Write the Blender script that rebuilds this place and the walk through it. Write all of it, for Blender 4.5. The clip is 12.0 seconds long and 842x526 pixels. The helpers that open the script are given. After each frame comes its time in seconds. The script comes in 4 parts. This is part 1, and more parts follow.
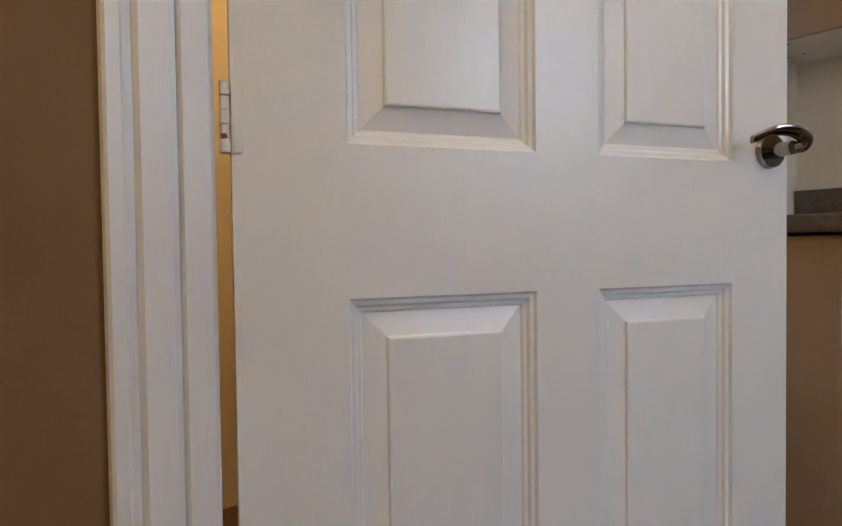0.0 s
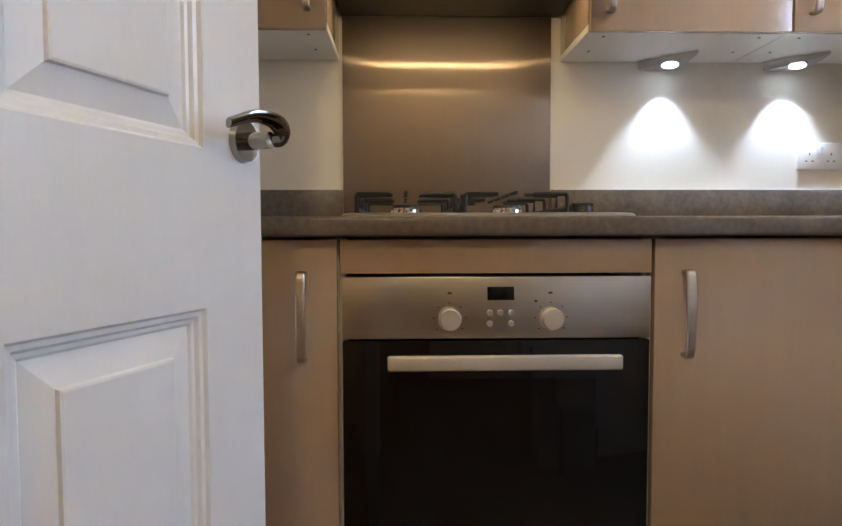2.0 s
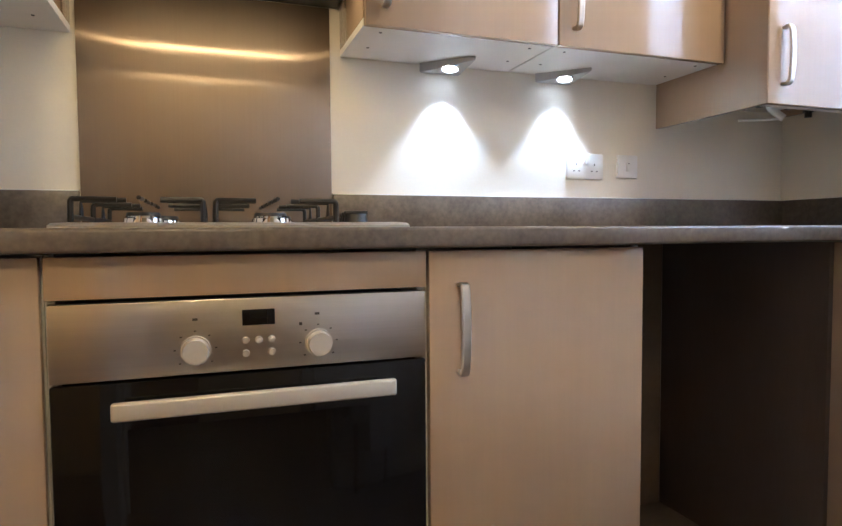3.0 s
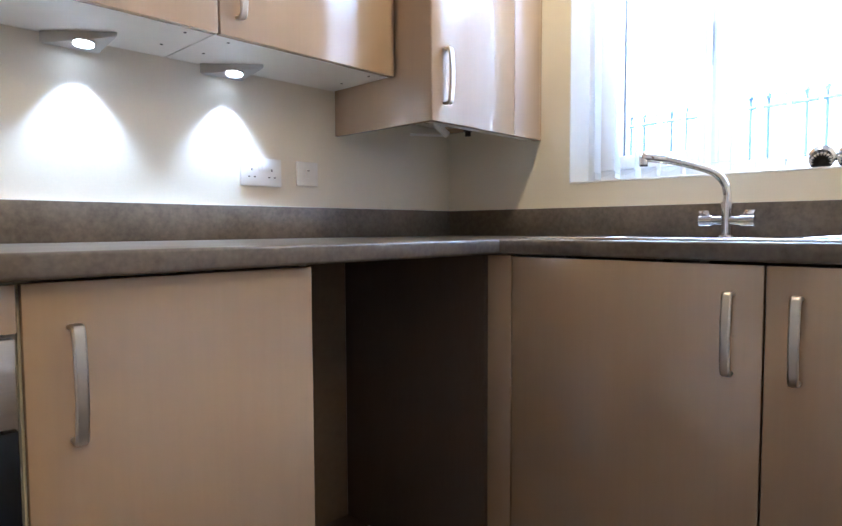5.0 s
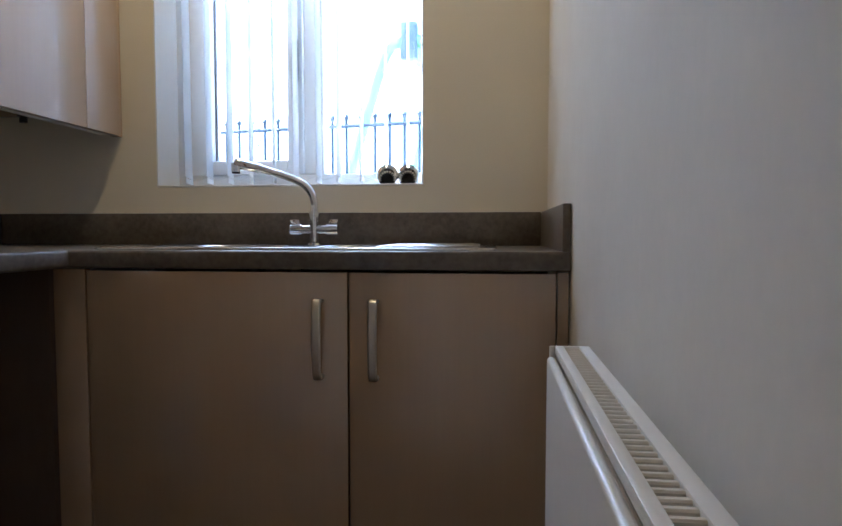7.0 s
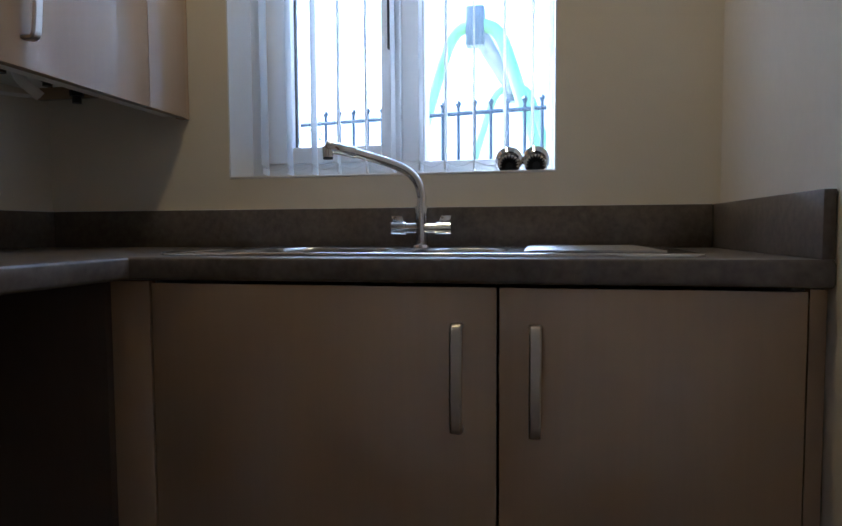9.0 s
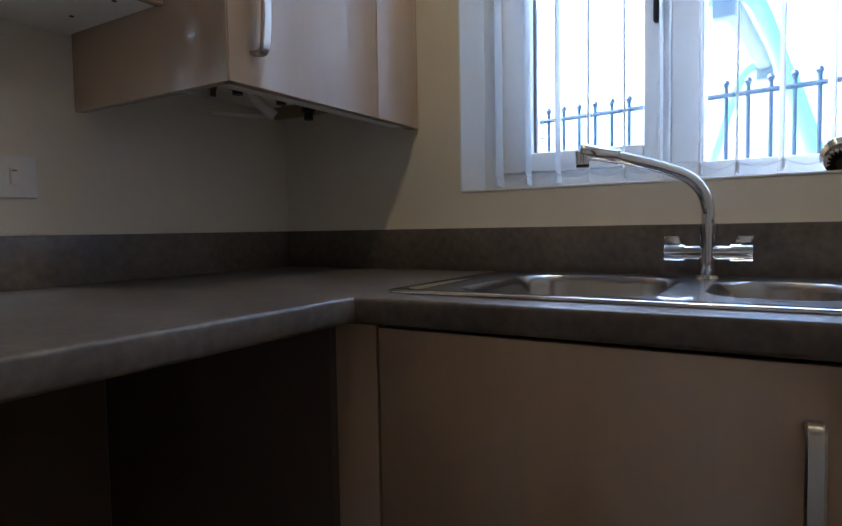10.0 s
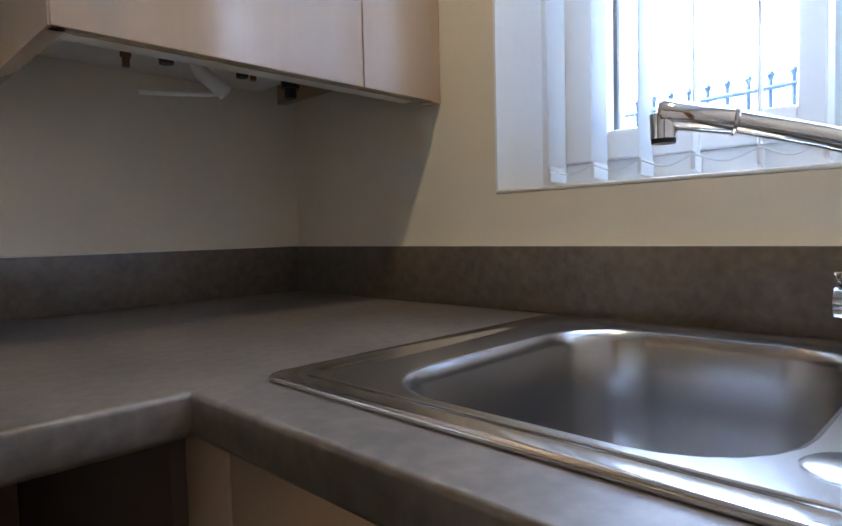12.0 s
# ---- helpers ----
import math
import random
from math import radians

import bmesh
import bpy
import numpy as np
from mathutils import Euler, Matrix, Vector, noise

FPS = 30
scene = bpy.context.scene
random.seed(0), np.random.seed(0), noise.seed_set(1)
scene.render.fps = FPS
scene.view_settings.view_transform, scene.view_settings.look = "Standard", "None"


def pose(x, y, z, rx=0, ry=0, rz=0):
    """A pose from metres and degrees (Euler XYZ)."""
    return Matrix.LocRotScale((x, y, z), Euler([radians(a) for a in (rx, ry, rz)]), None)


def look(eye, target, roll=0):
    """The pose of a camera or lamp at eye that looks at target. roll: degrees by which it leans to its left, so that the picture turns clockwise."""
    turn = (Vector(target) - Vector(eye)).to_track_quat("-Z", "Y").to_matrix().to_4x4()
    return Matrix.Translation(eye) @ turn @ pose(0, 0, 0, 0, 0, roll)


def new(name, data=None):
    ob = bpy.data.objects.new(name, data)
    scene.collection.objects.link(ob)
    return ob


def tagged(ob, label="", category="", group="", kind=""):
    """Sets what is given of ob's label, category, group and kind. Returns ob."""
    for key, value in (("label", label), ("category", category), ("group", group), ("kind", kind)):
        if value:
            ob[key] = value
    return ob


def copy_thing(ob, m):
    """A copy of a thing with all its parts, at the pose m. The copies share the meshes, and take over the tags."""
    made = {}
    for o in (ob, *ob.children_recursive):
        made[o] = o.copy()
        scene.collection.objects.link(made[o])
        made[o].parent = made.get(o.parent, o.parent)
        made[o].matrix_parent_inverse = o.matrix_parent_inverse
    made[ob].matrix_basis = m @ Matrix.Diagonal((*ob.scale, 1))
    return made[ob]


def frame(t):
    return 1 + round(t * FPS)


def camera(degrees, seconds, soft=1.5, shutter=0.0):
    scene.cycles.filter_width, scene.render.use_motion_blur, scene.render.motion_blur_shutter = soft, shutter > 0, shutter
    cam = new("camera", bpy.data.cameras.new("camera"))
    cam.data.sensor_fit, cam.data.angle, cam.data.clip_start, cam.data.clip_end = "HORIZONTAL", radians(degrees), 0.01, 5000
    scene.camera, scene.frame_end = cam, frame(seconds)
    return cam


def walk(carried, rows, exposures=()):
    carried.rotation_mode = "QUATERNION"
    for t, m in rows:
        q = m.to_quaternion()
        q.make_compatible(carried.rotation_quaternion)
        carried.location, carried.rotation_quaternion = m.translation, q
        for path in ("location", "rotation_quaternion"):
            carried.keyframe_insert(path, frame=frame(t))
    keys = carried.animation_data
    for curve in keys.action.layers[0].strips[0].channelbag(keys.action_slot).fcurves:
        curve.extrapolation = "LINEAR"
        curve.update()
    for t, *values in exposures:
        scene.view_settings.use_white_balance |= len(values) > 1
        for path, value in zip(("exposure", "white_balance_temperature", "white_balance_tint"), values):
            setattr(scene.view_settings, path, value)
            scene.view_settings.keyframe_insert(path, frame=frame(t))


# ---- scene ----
cam = camera(70.1, 12.0)
PATH = [
    (0, (0.273, -1.383, 0.856), (-1.254, -0.092, 0.803), -0.74),
    (0.5, (0.193, -1.280, 0.890), (-1.180, 0.174, 0.823), -1.05),
    (1, (0.139, -1.217, 0.882), (-0.852, 0.517, 0.791), -0.57),
    (1.5, (0.089, -1.199, 0.891), (-0.170, 0.781, 0.784), 0.03),
    (2, (0.118, -1.145, 0.880), (0.176, 0.852, 0.782), -0.14),
    (2.5, (0.170, -1.058, 0.876), (0.532, 0.908, 0.77), -0.3),
    (3, (0.234, -1.017, 0.902), (0.891, 0.869, 0.8), -0.4),
    (3.5, (0.259, -0.997, 0.947), (1.286, 0.716, 0.837), -0.4),
    (5.5, (0.436, -0.914, 0.94), (2.063, 0.244, 0.822), -0.2),
    (6, (0.459, -0.907, 0.947), (2.296, -0.125, 0.828), -0.1),
    (6.5, (0.475, -0.91, 0.95), (2.409, -0.413, 0.841), -0.0),
    (7, (0.464, -0.916, 0.951), (2.447, -0.681, 0.846), -0.0),
    (9, (0.761, -0.689, 0.955), (2.72, -0.302, 0.841), -0.3),
    (9.5, (0.86, -0.597, 0.971), (2.743, 0.067, 0.859), -0.3),
    (10, (0.966, -0.545, 1.003), (2.671, 0.494, 0.891), -1.0),
    (10.5, (1.109, -0.578, 1.006), (2.678, 0.657, 0.898), -0.9),
    (11, (1.219, -0.616, 1.005), (2.741, 0.678, 0.902), -1.0),
    (11.5, (1.352, -0.552, 0.998), (2.866, 0.752, 0.896), -0.9),
    (12, (1.425, -0.477, 1.028), (2.85, 0.922, 0.923), -1.4),
]
EXPO = [(0, 4.46, 5230, 8), (0.5, 4.36, 5120, 8), (1.0, 4.22, 4980, 8), (1.5, 4.4, 5000, 8), (2.0, 4.75, 5020, 8), (2.5, 5.1, 4940, 8),
        (3.5, 5.28, 4800, 8), (5.5, 4.92, 4740, 7), (6.5, 4.15, 4830, 7), (7.0, 3.82, 4850, 7), (9.0, 3.2, 4760, 7), (9.5, 3.15, 4700, 7),
        (10.5, 3.85, 4700, 7), (12, 4.4, 4800, 7)]
walk(cam, [(t, look(eye, target, roll)) for t, eye, target, roll in PATH], EXPO)

# ---- world, sun, large lights ----
SKY = 0.15
world = bpy.data.worlds.new("sky")
scene.world = world
world.use_nodes = True
wn = world.node_tree
sky = wn.nodes.new("ShaderNodeTexSky")
sky.sky_type, sky.sun_disc = "NISHITA", False
sky.sun_elevation, sky.sun_rotation = radians(45), radians(15)
sky.air_density, sky.dust_density, sky.ozone_density = 0.8, 8.0, 0.6
wn.links.new(sky.outputs["Color"], wn.nodes["Background"].inputs["Color"])
wn.nodes["Background"].inputs["Strength"].default_value = SKY


def lamp(name, kind, m, energy, color, **kw):
    data = bpy.data.lights.new(name, kind)
    data.energy, data.color = energy, color
    if kind == "SPOT":
        data.spot_size, data.spot_blend, data.shadow_soft_size = radians(kw["cone"]), kw["blend"], kw["size"]
    elif kind == "AREA":
        data.shape, data.size, data.size_y = "RECTANGLE", kw["size"], kw["size_y"]
    elif kind == "SUN":
        data.angle = radians(kw["size"])
    else:
        data.shadow_soft_size = kw["size"]
    ob = new(name, data)
    ob.matrix_world = m
    return ob


WARM = (1.0, 0.65, 0.27)
lamp("sun", "SUN", look((2.5, 9, 9.3), (0, 0, 0)), 1.5, (1.0, 0.97, 0.92), size=15)
lamp("kitchen_bulb", "SPOT", pose(1.66, -0.32, 2.285), 1.25, WARM, cone=150, blend=0.4, size=0.035)
lamp("lounge_bulb", "POINT", pose(0.05, -2.12, 2.29), 1.3, WARM, size=0.06)
lamp("hall_bulb", "POINT", pose(-1.0, -0.9, 2.2), 0.85, (1.0, 0.52, 0.13), size=0.06)
# daylight from the upper part of the window's opening
lamp("window_daylight", "AREA", look((2.165, -0.47, 1.86), (1.165, -0.50, 1.56)), 0.12, (0.76, 0.88, 1.0), size=0.46, size_y=0.32)
# the high sky as it falls on the panes and reveals, from under the outer lintel
lamp("lintel_daylight", "AREA", look((2.41, -0.33, 2.03), (2.16, -0.33, 1.31)), 0.8, (0.74, 0.87, 1.0), size=0.74, size_y=0.12)
lamp("hood_light", "AREA", look((0.245, 0.322, 1.482), (0.245, 0.44, 1.2)), 0.030, WARM, size=0.58, size_y=0.010)
for lx in (0.857, 1.217):
    lamp("led_beam", "SPOT", pose(lx, 0.520, 1.338), 0.30, (0.97, 0.98, 1.0), cone=82, blend=0.6, size=0.010)

# ---- materials ----


def mat(name, color, rough=0.5, metal=0.0, grain=0.0, scale=(8, 8, 8), bump=0.0, fine=60.0, spec=0.5, rvar=0.08,
        coat=0.0, aniso=0.0, stain=0.0, dark=None):
    """Base colour varied at two scales, with a fine relief and uneven gloss."""
    m = bpy.data.materials.new(name)
    m.use_nodes = True
    nt = m.node_tree
    b = nt.nodes["Principled BSDF"]
    b.inputs["Roughness"].default_value, b.inputs["Metallic"].default_value = rough, metal
    b.inputs["Specular IOR Level"].default_value = spec
    b.inputs["Coat Weight"].default_value = coat
    b.inputs["Anisotropic"].default_value = aniso
    tc = nt.nodes.new("ShaderNodeTexCoord")
    mp = nt.nodes.new("ShaderNodeMapping")
    mp.inputs["Scale"].default_value = scale
    nt.links.new(tc.outputs["Object"], mp.inputs["Vector"])
    n1 = nt.nodes.new("ShaderNodeTexNoise")
    n1.inputs["Scale"].default_value, n1.inputs["Detail"].default_value = 1.0, 6.0
    nt.links.new(mp.outputs["Vector"], n1.inputs["Vector"])
    n2 = nt.nodes.new("ShaderNodeTexNoise")
    n2.inputs["Scale"].default_value, n2.inputs["Detail"].default_value = fine / 8.0, 5.0
    nt.links.new(mp.outputs["Vector"], n2.inputs["Vector"])
    n3 = nt.nodes.new("ShaderNodeTexNoise")
    n3.inputs["Scale"].default_value, n3.inputs["Detail"].default_value = 2.2, 3.0
    nt.links.new(tc.outputs["Object"], n3.inputs["Vector"])
    add = nt.nodes.new("ShaderNodeMath")
    add.operation = "MULTIPLY_ADD"
    add.inputs[1].default_value, add.inputs[2].default_value = 0.5, 0.0
    nt.links.new(n2.outputs["Fac"], add.inputs[0])
    add2 = nt.nodes.new("ShaderNodeMath")
    add2.operation = "MULTIPLY_ADD"
    add2.inputs[1].default_value = 0.5
    nt.links.new(n1.outputs["Fac"], add2.inputs[0])
    nt.links.new(add.outputs[0], add2.inputs[2])
    ramp = nt.nodes.new("ShaderNodeMapRange")
    ramp.inputs[1].default_value, ramp.inputs[2].default_value = 0.32, 0.68
    nt.links.new(add2.outputs[0], ramp.inputs[0])
    mix = nt.nodes.new("ShaderNodeMix")
    mix.data_type = "RGBA"
    c0 = dark or tuple(c * (1 - grain) for c in color)
    mix.inputs[6].default_value = (*c0, 1)
    mix.inputs[7].default_value = (*(min(1, c * (1 + grain * 0.6)) for c in color), 1)
    nt.links.new(ramp.outputs[0], mix.inputs[0])
    out = mix.outputs[2]
    if stain:
        sm = nt.nodes.new("ShaderNodeMix")
        sm.data_type, sm.blend_type = "RGBA", "MULTIPLY"
        sr = nt.nodes.new("ShaderNodeMapRange")
        sr.inputs[1].default_value, sr.inputs[2].default_value = 0.45, 0.75
        sr.inputs[4].default_value = stain
        nt.links.new(n3.outputs["Fac"], sr.inputs[0])
        nt.links.new(sr.outputs[0], sm.inputs[0])
        nt.links.new(out, sm.inputs[6])
        sm.inputs[7].default_value = (0.62, 0.58, 0.52, 1)
        out = sm.outputs[2]
    nt.links.new(out, b.inputs["Base Color"])
    rr = nt.nodes.new("ShaderNodeMapRange")
    rr.inputs[1].default_value, rr.inputs[2].default_value = 0.0, 1.0
    rr.inputs[3].default_value, rr.inputs[4].default_value = max(0.02, rough - rvar), min(1, rough + rvar)
    nt.links.new(n3.outputs["Fac"], rr.inputs[0])
    nt.links.new(rr.outputs[0], b.inputs["Roughness"])
    if bump:
        bp = nt.nodes.new("ShaderNodeBump")
        bp.inputs["Strength"].default_value, bp.inputs["Distance"].default_value = bump, 0.002
        nt.links.new(add2.outputs[0], bp.inputs["Height"])
        nt.links.new(bp.outputs["Normal"], b.inputs["Normal"])
    if aniso:
        tg = nt.nodes.new("ShaderNodeTangent")
        tg.direction_type, tg.axis = "RADIAL", "Z"
        nt.links.new(tg.outputs["Tangent"], b.inputs["Tangent"])
    return m


def glow(name, color, strength):
    m = bpy.data.materials.new(name)
    m.use_nodes = True
    b = m.node_tree.nodes["Principled BSDF"]
    b.inputs["Base Color"].default_value = (0.8, 0.8, 0.8, 1)
    b.inputs["Emission Color"].default_value = (*color, 1)
    b.inputs["Emission Strength"].default_value = strength
    return m


def glass(name, rough=0.0):
    m = bpy.data.materials.new(name)
    m.use_nodes = True
    b = m.node_tree.nodes["Principled BSDF"]
    b.inputs["Transmission Weight"].default_value, b.inputs["Roughness"].default_value = 1.0, rough
    b.inputs["IOR"].default_value = 1.45
    return m


M_CREAM = mat("cream_wall_paint", (0.76, 0.71, 0.60), 0.75, grain=0.03, scale=(5, 5, 5), bump=0.12, fine=400, stain=0.10)
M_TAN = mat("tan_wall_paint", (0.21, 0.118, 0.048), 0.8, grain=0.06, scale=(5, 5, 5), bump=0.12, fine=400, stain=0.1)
M_PLASTER = mat("pale_wall_paint", (0.74, 0.70, 0.63), 0.8, grain=0.03, scale=(4, 4, 2), bump=0.2, fine=200, stain=0.28)
M_CEIL = mat("ceiling_paint", (0.72, 0.71, 0.68), 0.85, grain=0.02, bump=0.1, fine=300)
M_FLOOR = mat("floor_vinyl", (0.13, 0.09, 0.06), 0.45, grain=0.25, scale=(3, 25, 3), bump=0.1, stain=0.2)
M_DOOR = mat("white_gloss_paint", (0.80, 0.79, 0.77), 0.32, grain=0.02, scale=(30, 30, 2), bump=0.05, fine=90, rvar=0.03)
M_TRIM = mat("white_satin_paint", (0.80, 0.78, 0.75), 0.36, grain=0.03, scale=(25, 25, 3), bump=0.1, fine=60, stain=0.08)
M_CAB = mat("beige_wood_laminate", (0.44, 0.322, 0.218), 0.16, grain=0.035, scale=(26, 26, 1.1), bump=0.03, fine=40, rvar=0.02, spec=0.9, coat=0.55)
M_CARC = mat("white_melamine", (0.78, 0.76, 0.71), 0.42, grain=0.02, scale=(6, 6, 6), bump=0.03, stain=0.05)
# browns inside the appliance space carry its shade in their colour
M_VOID = mat("brown_board_shaded", (0.11, 0.080, 0.064), 0.6, grain=0.10, scale=(14, 14, 2), bump=0.05, stain=0.15)
M_BACK = mat("brown_back_shaded", (0.20, 0.145, 0.095), 0.7, grain=0.12, scale=(6, 6, 6), bump=0.05, stain=0.15)
M_WORK = mat("slate_worktop_laminate", (0.146, 0.122, 0.100), 0.34, grain=0.46, scale=(9, 9, 9), bump=0.10, fine=70,
             rvar=0.07, stain=0.30)
M_STEEL = mat("brushed_steel", (0.56, 0.53, 0.49), 0.34, 1.0, grain=0.07, scale=(1.2, 160, 160), bump=0.04, fine=40,
              rvar=0.04)
M_SPLASH = mat("vertical_brushed_steel", (0.33, 0.262, 0.198), 0.20, 1.0, grain=0.04, scale=(260, 260, 0.8), bump=0.22,
               fine=40, rvar=0.02, aniso=1.0, stain=0.35)
sp = M_SPLASH.node_tree
sp_base = sp.nodes["Principled BSDF"]
sp_soft, sp_mix = sp.nodes.new("ShaderNodeBsdfPrincipled"), sp.nodes.new("ShaderNodeMixShader")
sp_soft.inputs["Metallic"].default_value, sp_soft.inputs["Roughness"].default_value = 1.0, 0.52
sp.links.new(sp_base.inputs["Base Color"].links[0].from_socket, sp_soft.inputs["Base Color"])
sp_mix.inputs[0].default_value = 0.68
sp.links.new(sp_base.outputs[0], sp_mix.inputs[1])
sp.links.new(sp_soft.outputs[0], sp_mix.inputs[2])
sp.links.new(sp_mix.outputs[0], sp.nodes["Material Output"].inputs["Surface"])
M_SINK = mat("satin_steel", (0.45, 0.44, 0.43), 0.24, 1.0, grain=0.05, scale=(90, 6, 6), bump=0.02, rvar=0.03)
M_RIM = mat("polished_steel", (0.66, 0.65, 0.64), 0.13, 1.0, grain=0.03, rvar=0.04)
M_SILVER = mat("silver_lacquer", (0.60, 0.57, 0.52), 0.36, 0.35, grain=0.03)
# door-handle chrome; the dark room it mirrors is put into its colour
M_LEVER = mat("chrome_darkened", (0.34, 0.32, 0.30), 0.10, 1.0, grain=0.03, rvar=0.03)
M_CHROME = mat("chrome", (0.78, 0.78, 0.79), 0.07, 1.0, grain=0.02, rvar=0.03)
M_NICKEL = mat("satin_nickel", (0.60, 0.56, 0.50), 0.32, 1.0, grain=0.05, scale=(60, 60, 4), rvar=0.03)
M_BLACKGLASS = mat("black_oven_glass", (0.006, 0.006, 0.007), 0.06, grain=0.1, rvar=0.03, spec=0.28)
M_BLACK = mat("black_enamel", (0.012, 0.012, 0.013), 0.42, grain=0.3, bump=0.06)
M_BLACKP = mat("black_plastic", (0.016, 0.016, 0.017), 0.38, grain=0.2)
M_WHITEP = mat("white_plastic", (0.78, 0.77, 0.74), 0.36, grain=0.02, rvar=0.04)
M_UPVC = mat("white_upvc", (0.80, 0.82, 0.84), 0.36, grain=0.02, rvar=0.04)
M_GREYP = mat("grey_plastic_light_body", (0.46, 0.455, 0.45), 0.40, grain=0.05)
M_RAD = mat("white_radiator_enamel", (0.78, 0.75, 0.70), 0.36, grain=0.03, rvar=0.04, stain=0.06)
M_RUST = mat("grille_enamel", (0.70, 0.64, 0.55), 0.5, grain=0.10, scale=(30, 30, 30), stain=0.5)
M_BLIND = mat("white_blind_fabric", (0.78, 0.80, 0.82), 0.8, grain=0.04, scale=(200, 200, 60), bump=0.1)
bt = M_BLIND.node_tree
mixs, tr = bt.nodes.new("ShaderNodeMixShader"), bt.nodes.new("ShaderNodeBsdfTranslucent")
tr.inputs["Color"].default_value, mixs.inputs[0].default_value = (0.90, 0.91, 0.92, 1), 0.72
bt.links.new(bt.nodes["Principled BSDF"].outputs[0], mixs.inputs[1])
bt.links.new(tr.outputs[0], mixs.inputs[2])
bt.links.new(mixs.outputs[0], bt.nodes["Material Output"].inputs["Surface"])
M_CHAIN = mat("pale_plastic_chain", (0.72, 0.74, 0.76), 0.35)
# swing green, paled in its colour to stand in for window glare
M_GREEN = mat("glare_paled_green_coat", (0.27, 0.54, 0.28), 0.4, grain=0.05, bump=0.03)
M_FENCE = mat("blue_grey_fence_paint", (0.035, 0.065, 0.105), 0.45, grain=0.12, bump=0.05)
M_HUB = mat("grey_galvanised_steel", (0.16, 0.21, 0.24), 0.5, 0.4, grain=0.12)
M_GROUND = mat("pale_concrete_ground", (0.46, 0.45, 0.43), 0.85, grain=0.12, scale=(0.8, 0.8, 0.8), bump=0.2, stain=0.2)
M_BRICK = mat("outer_brick_render", (0.42, 0.36, 0.30), 0.85, grain=0.15, bump=0.2)
M_DOT = mat("dark_hole", (0.02, 0.017, 0.014), 0.7)
M_MARK = mat("dark_print", (0.05, 0.045, 0.04), 0.5)
M_COPPER = mat("copper_pipe", (0.34, 0.19, 0.12), 0.35, 1.0, grain=0.15)
M_GASKET = mat("grey_seal", (0.16, 0.17, 0.18), 0.6)
M_PANE = glass("window_glass")
M_STRIP = glow("warm_hood_light", (1.0, 0.62, 0.25), 0.25)
M_LED = glow("led_lens", (1.0, 0.97, 0.92), 0.45)

# ---- helpers for things ----


def box(bm, x0, x1, y0, y1, z0, z1, bevel=0.0, seg=2):
    before = set(bm.verts)
    r = bmesh.ops.create_cube(bm, size=1)
    bmesh.ops.scale(bm, vec=(x1 - x0, y1 - y0, z1 - z0), verts=r["verts"])
    bmesh.ops.translate(bm, vec=((x0 + x1) / 2, (y0 + y1) / 2, (z0 + z1) / 2), verts=r["verts"])
    if bevel:
        edges = list({e for v in r["verts"] for e in v.link_edges})
        bmesh.ops.bevel(bm, geom=edges, offset=bevel, segments=seg, affect="EDGES", profile=0.5)
    return [v for v in bm.verts if v not in before]


def one(x0, x1, y0, y1, z0, z1, bevel=0.0, seg=2):
    bm = bmesh.new()
    box(bm, x0, x1, y0, y1, z0, z1, bevel, seg)
    return bm


def cyl(bm, p, q, r0, r1=None, n=20, caps=True):
    p, q = Vector(p), Vector(q)
    d = q - p
    m = Matrix.Translation((p + q) / 2) @ d.to_track_quat("Z", "Y").to_matrix().to_4x4()
    bmesh.ops.create_cone(bm, cap_ends=caps, segments=n, radius1=r0, radius2=r0 if r1 is None else r1, depth=d.length, matrix=m)


def tube(bm, pts, r, n=12, caps=True, flat=None):
    """A round or oval bar along a smooth line of points; r: a radius, or one for each point."""
    pts = [Vector(p) for p in pts]
    rs = r if isinstance(r, (list, tuple)) else [r] * len(pts)
    rings, up = [], None
    for i, p in enumerate(pts):
        d = (pts[min(i + 1, len(pts) - 1)] - pts[max(i - 1, 0)]).normalized()
        if up is None:
            up = d.orthogonal().normalized() if flat is None else Vector(flat)
        s = d.cross(up).normalized()
        up = s.cross(d).normalized()
        k = 1.0 if flat is None else 0.55
        rings.append([bm.verts.new(p + rs[i] * (math.cos(a) * s + k * math.sin(a) * up)) for a in
                      (2 * math.pi * j / n for j in range(n))])
    for a, b in zip(rings, rings[1:]):
        for j in range(n):
            bm.faces.new((a[j], a[(j + 1) % n], b[(j + 1) % n], b[j]))
    if caps:
        bm.faces.new(rings[0][::-1])
        bm.faces.new(rings[-1])
    bmesh.ops.recalc_face_normals(bm, faces=bm.faces)


def bend(points, steps=8):
    """A smooth line through a few points."""
    P = [Vector(p) for p in points]
    P = [2 * P[0] - P[1]] + P + [2 * P[-1] - P[-2]]
    out = []
    for i in range(1, len(P) - 2):
        for s in range(steps):
            t = s / steps
            a, b, c, d = P[i - 1:i + 3]
            out.append(0.5 * (2 * b + (c - a) * t + (2 * a - 5 * b + 4 * c - d) * t * t + (3 * b - a - 3 * c + d) * t ** 3))
    return out + [P[-2]]


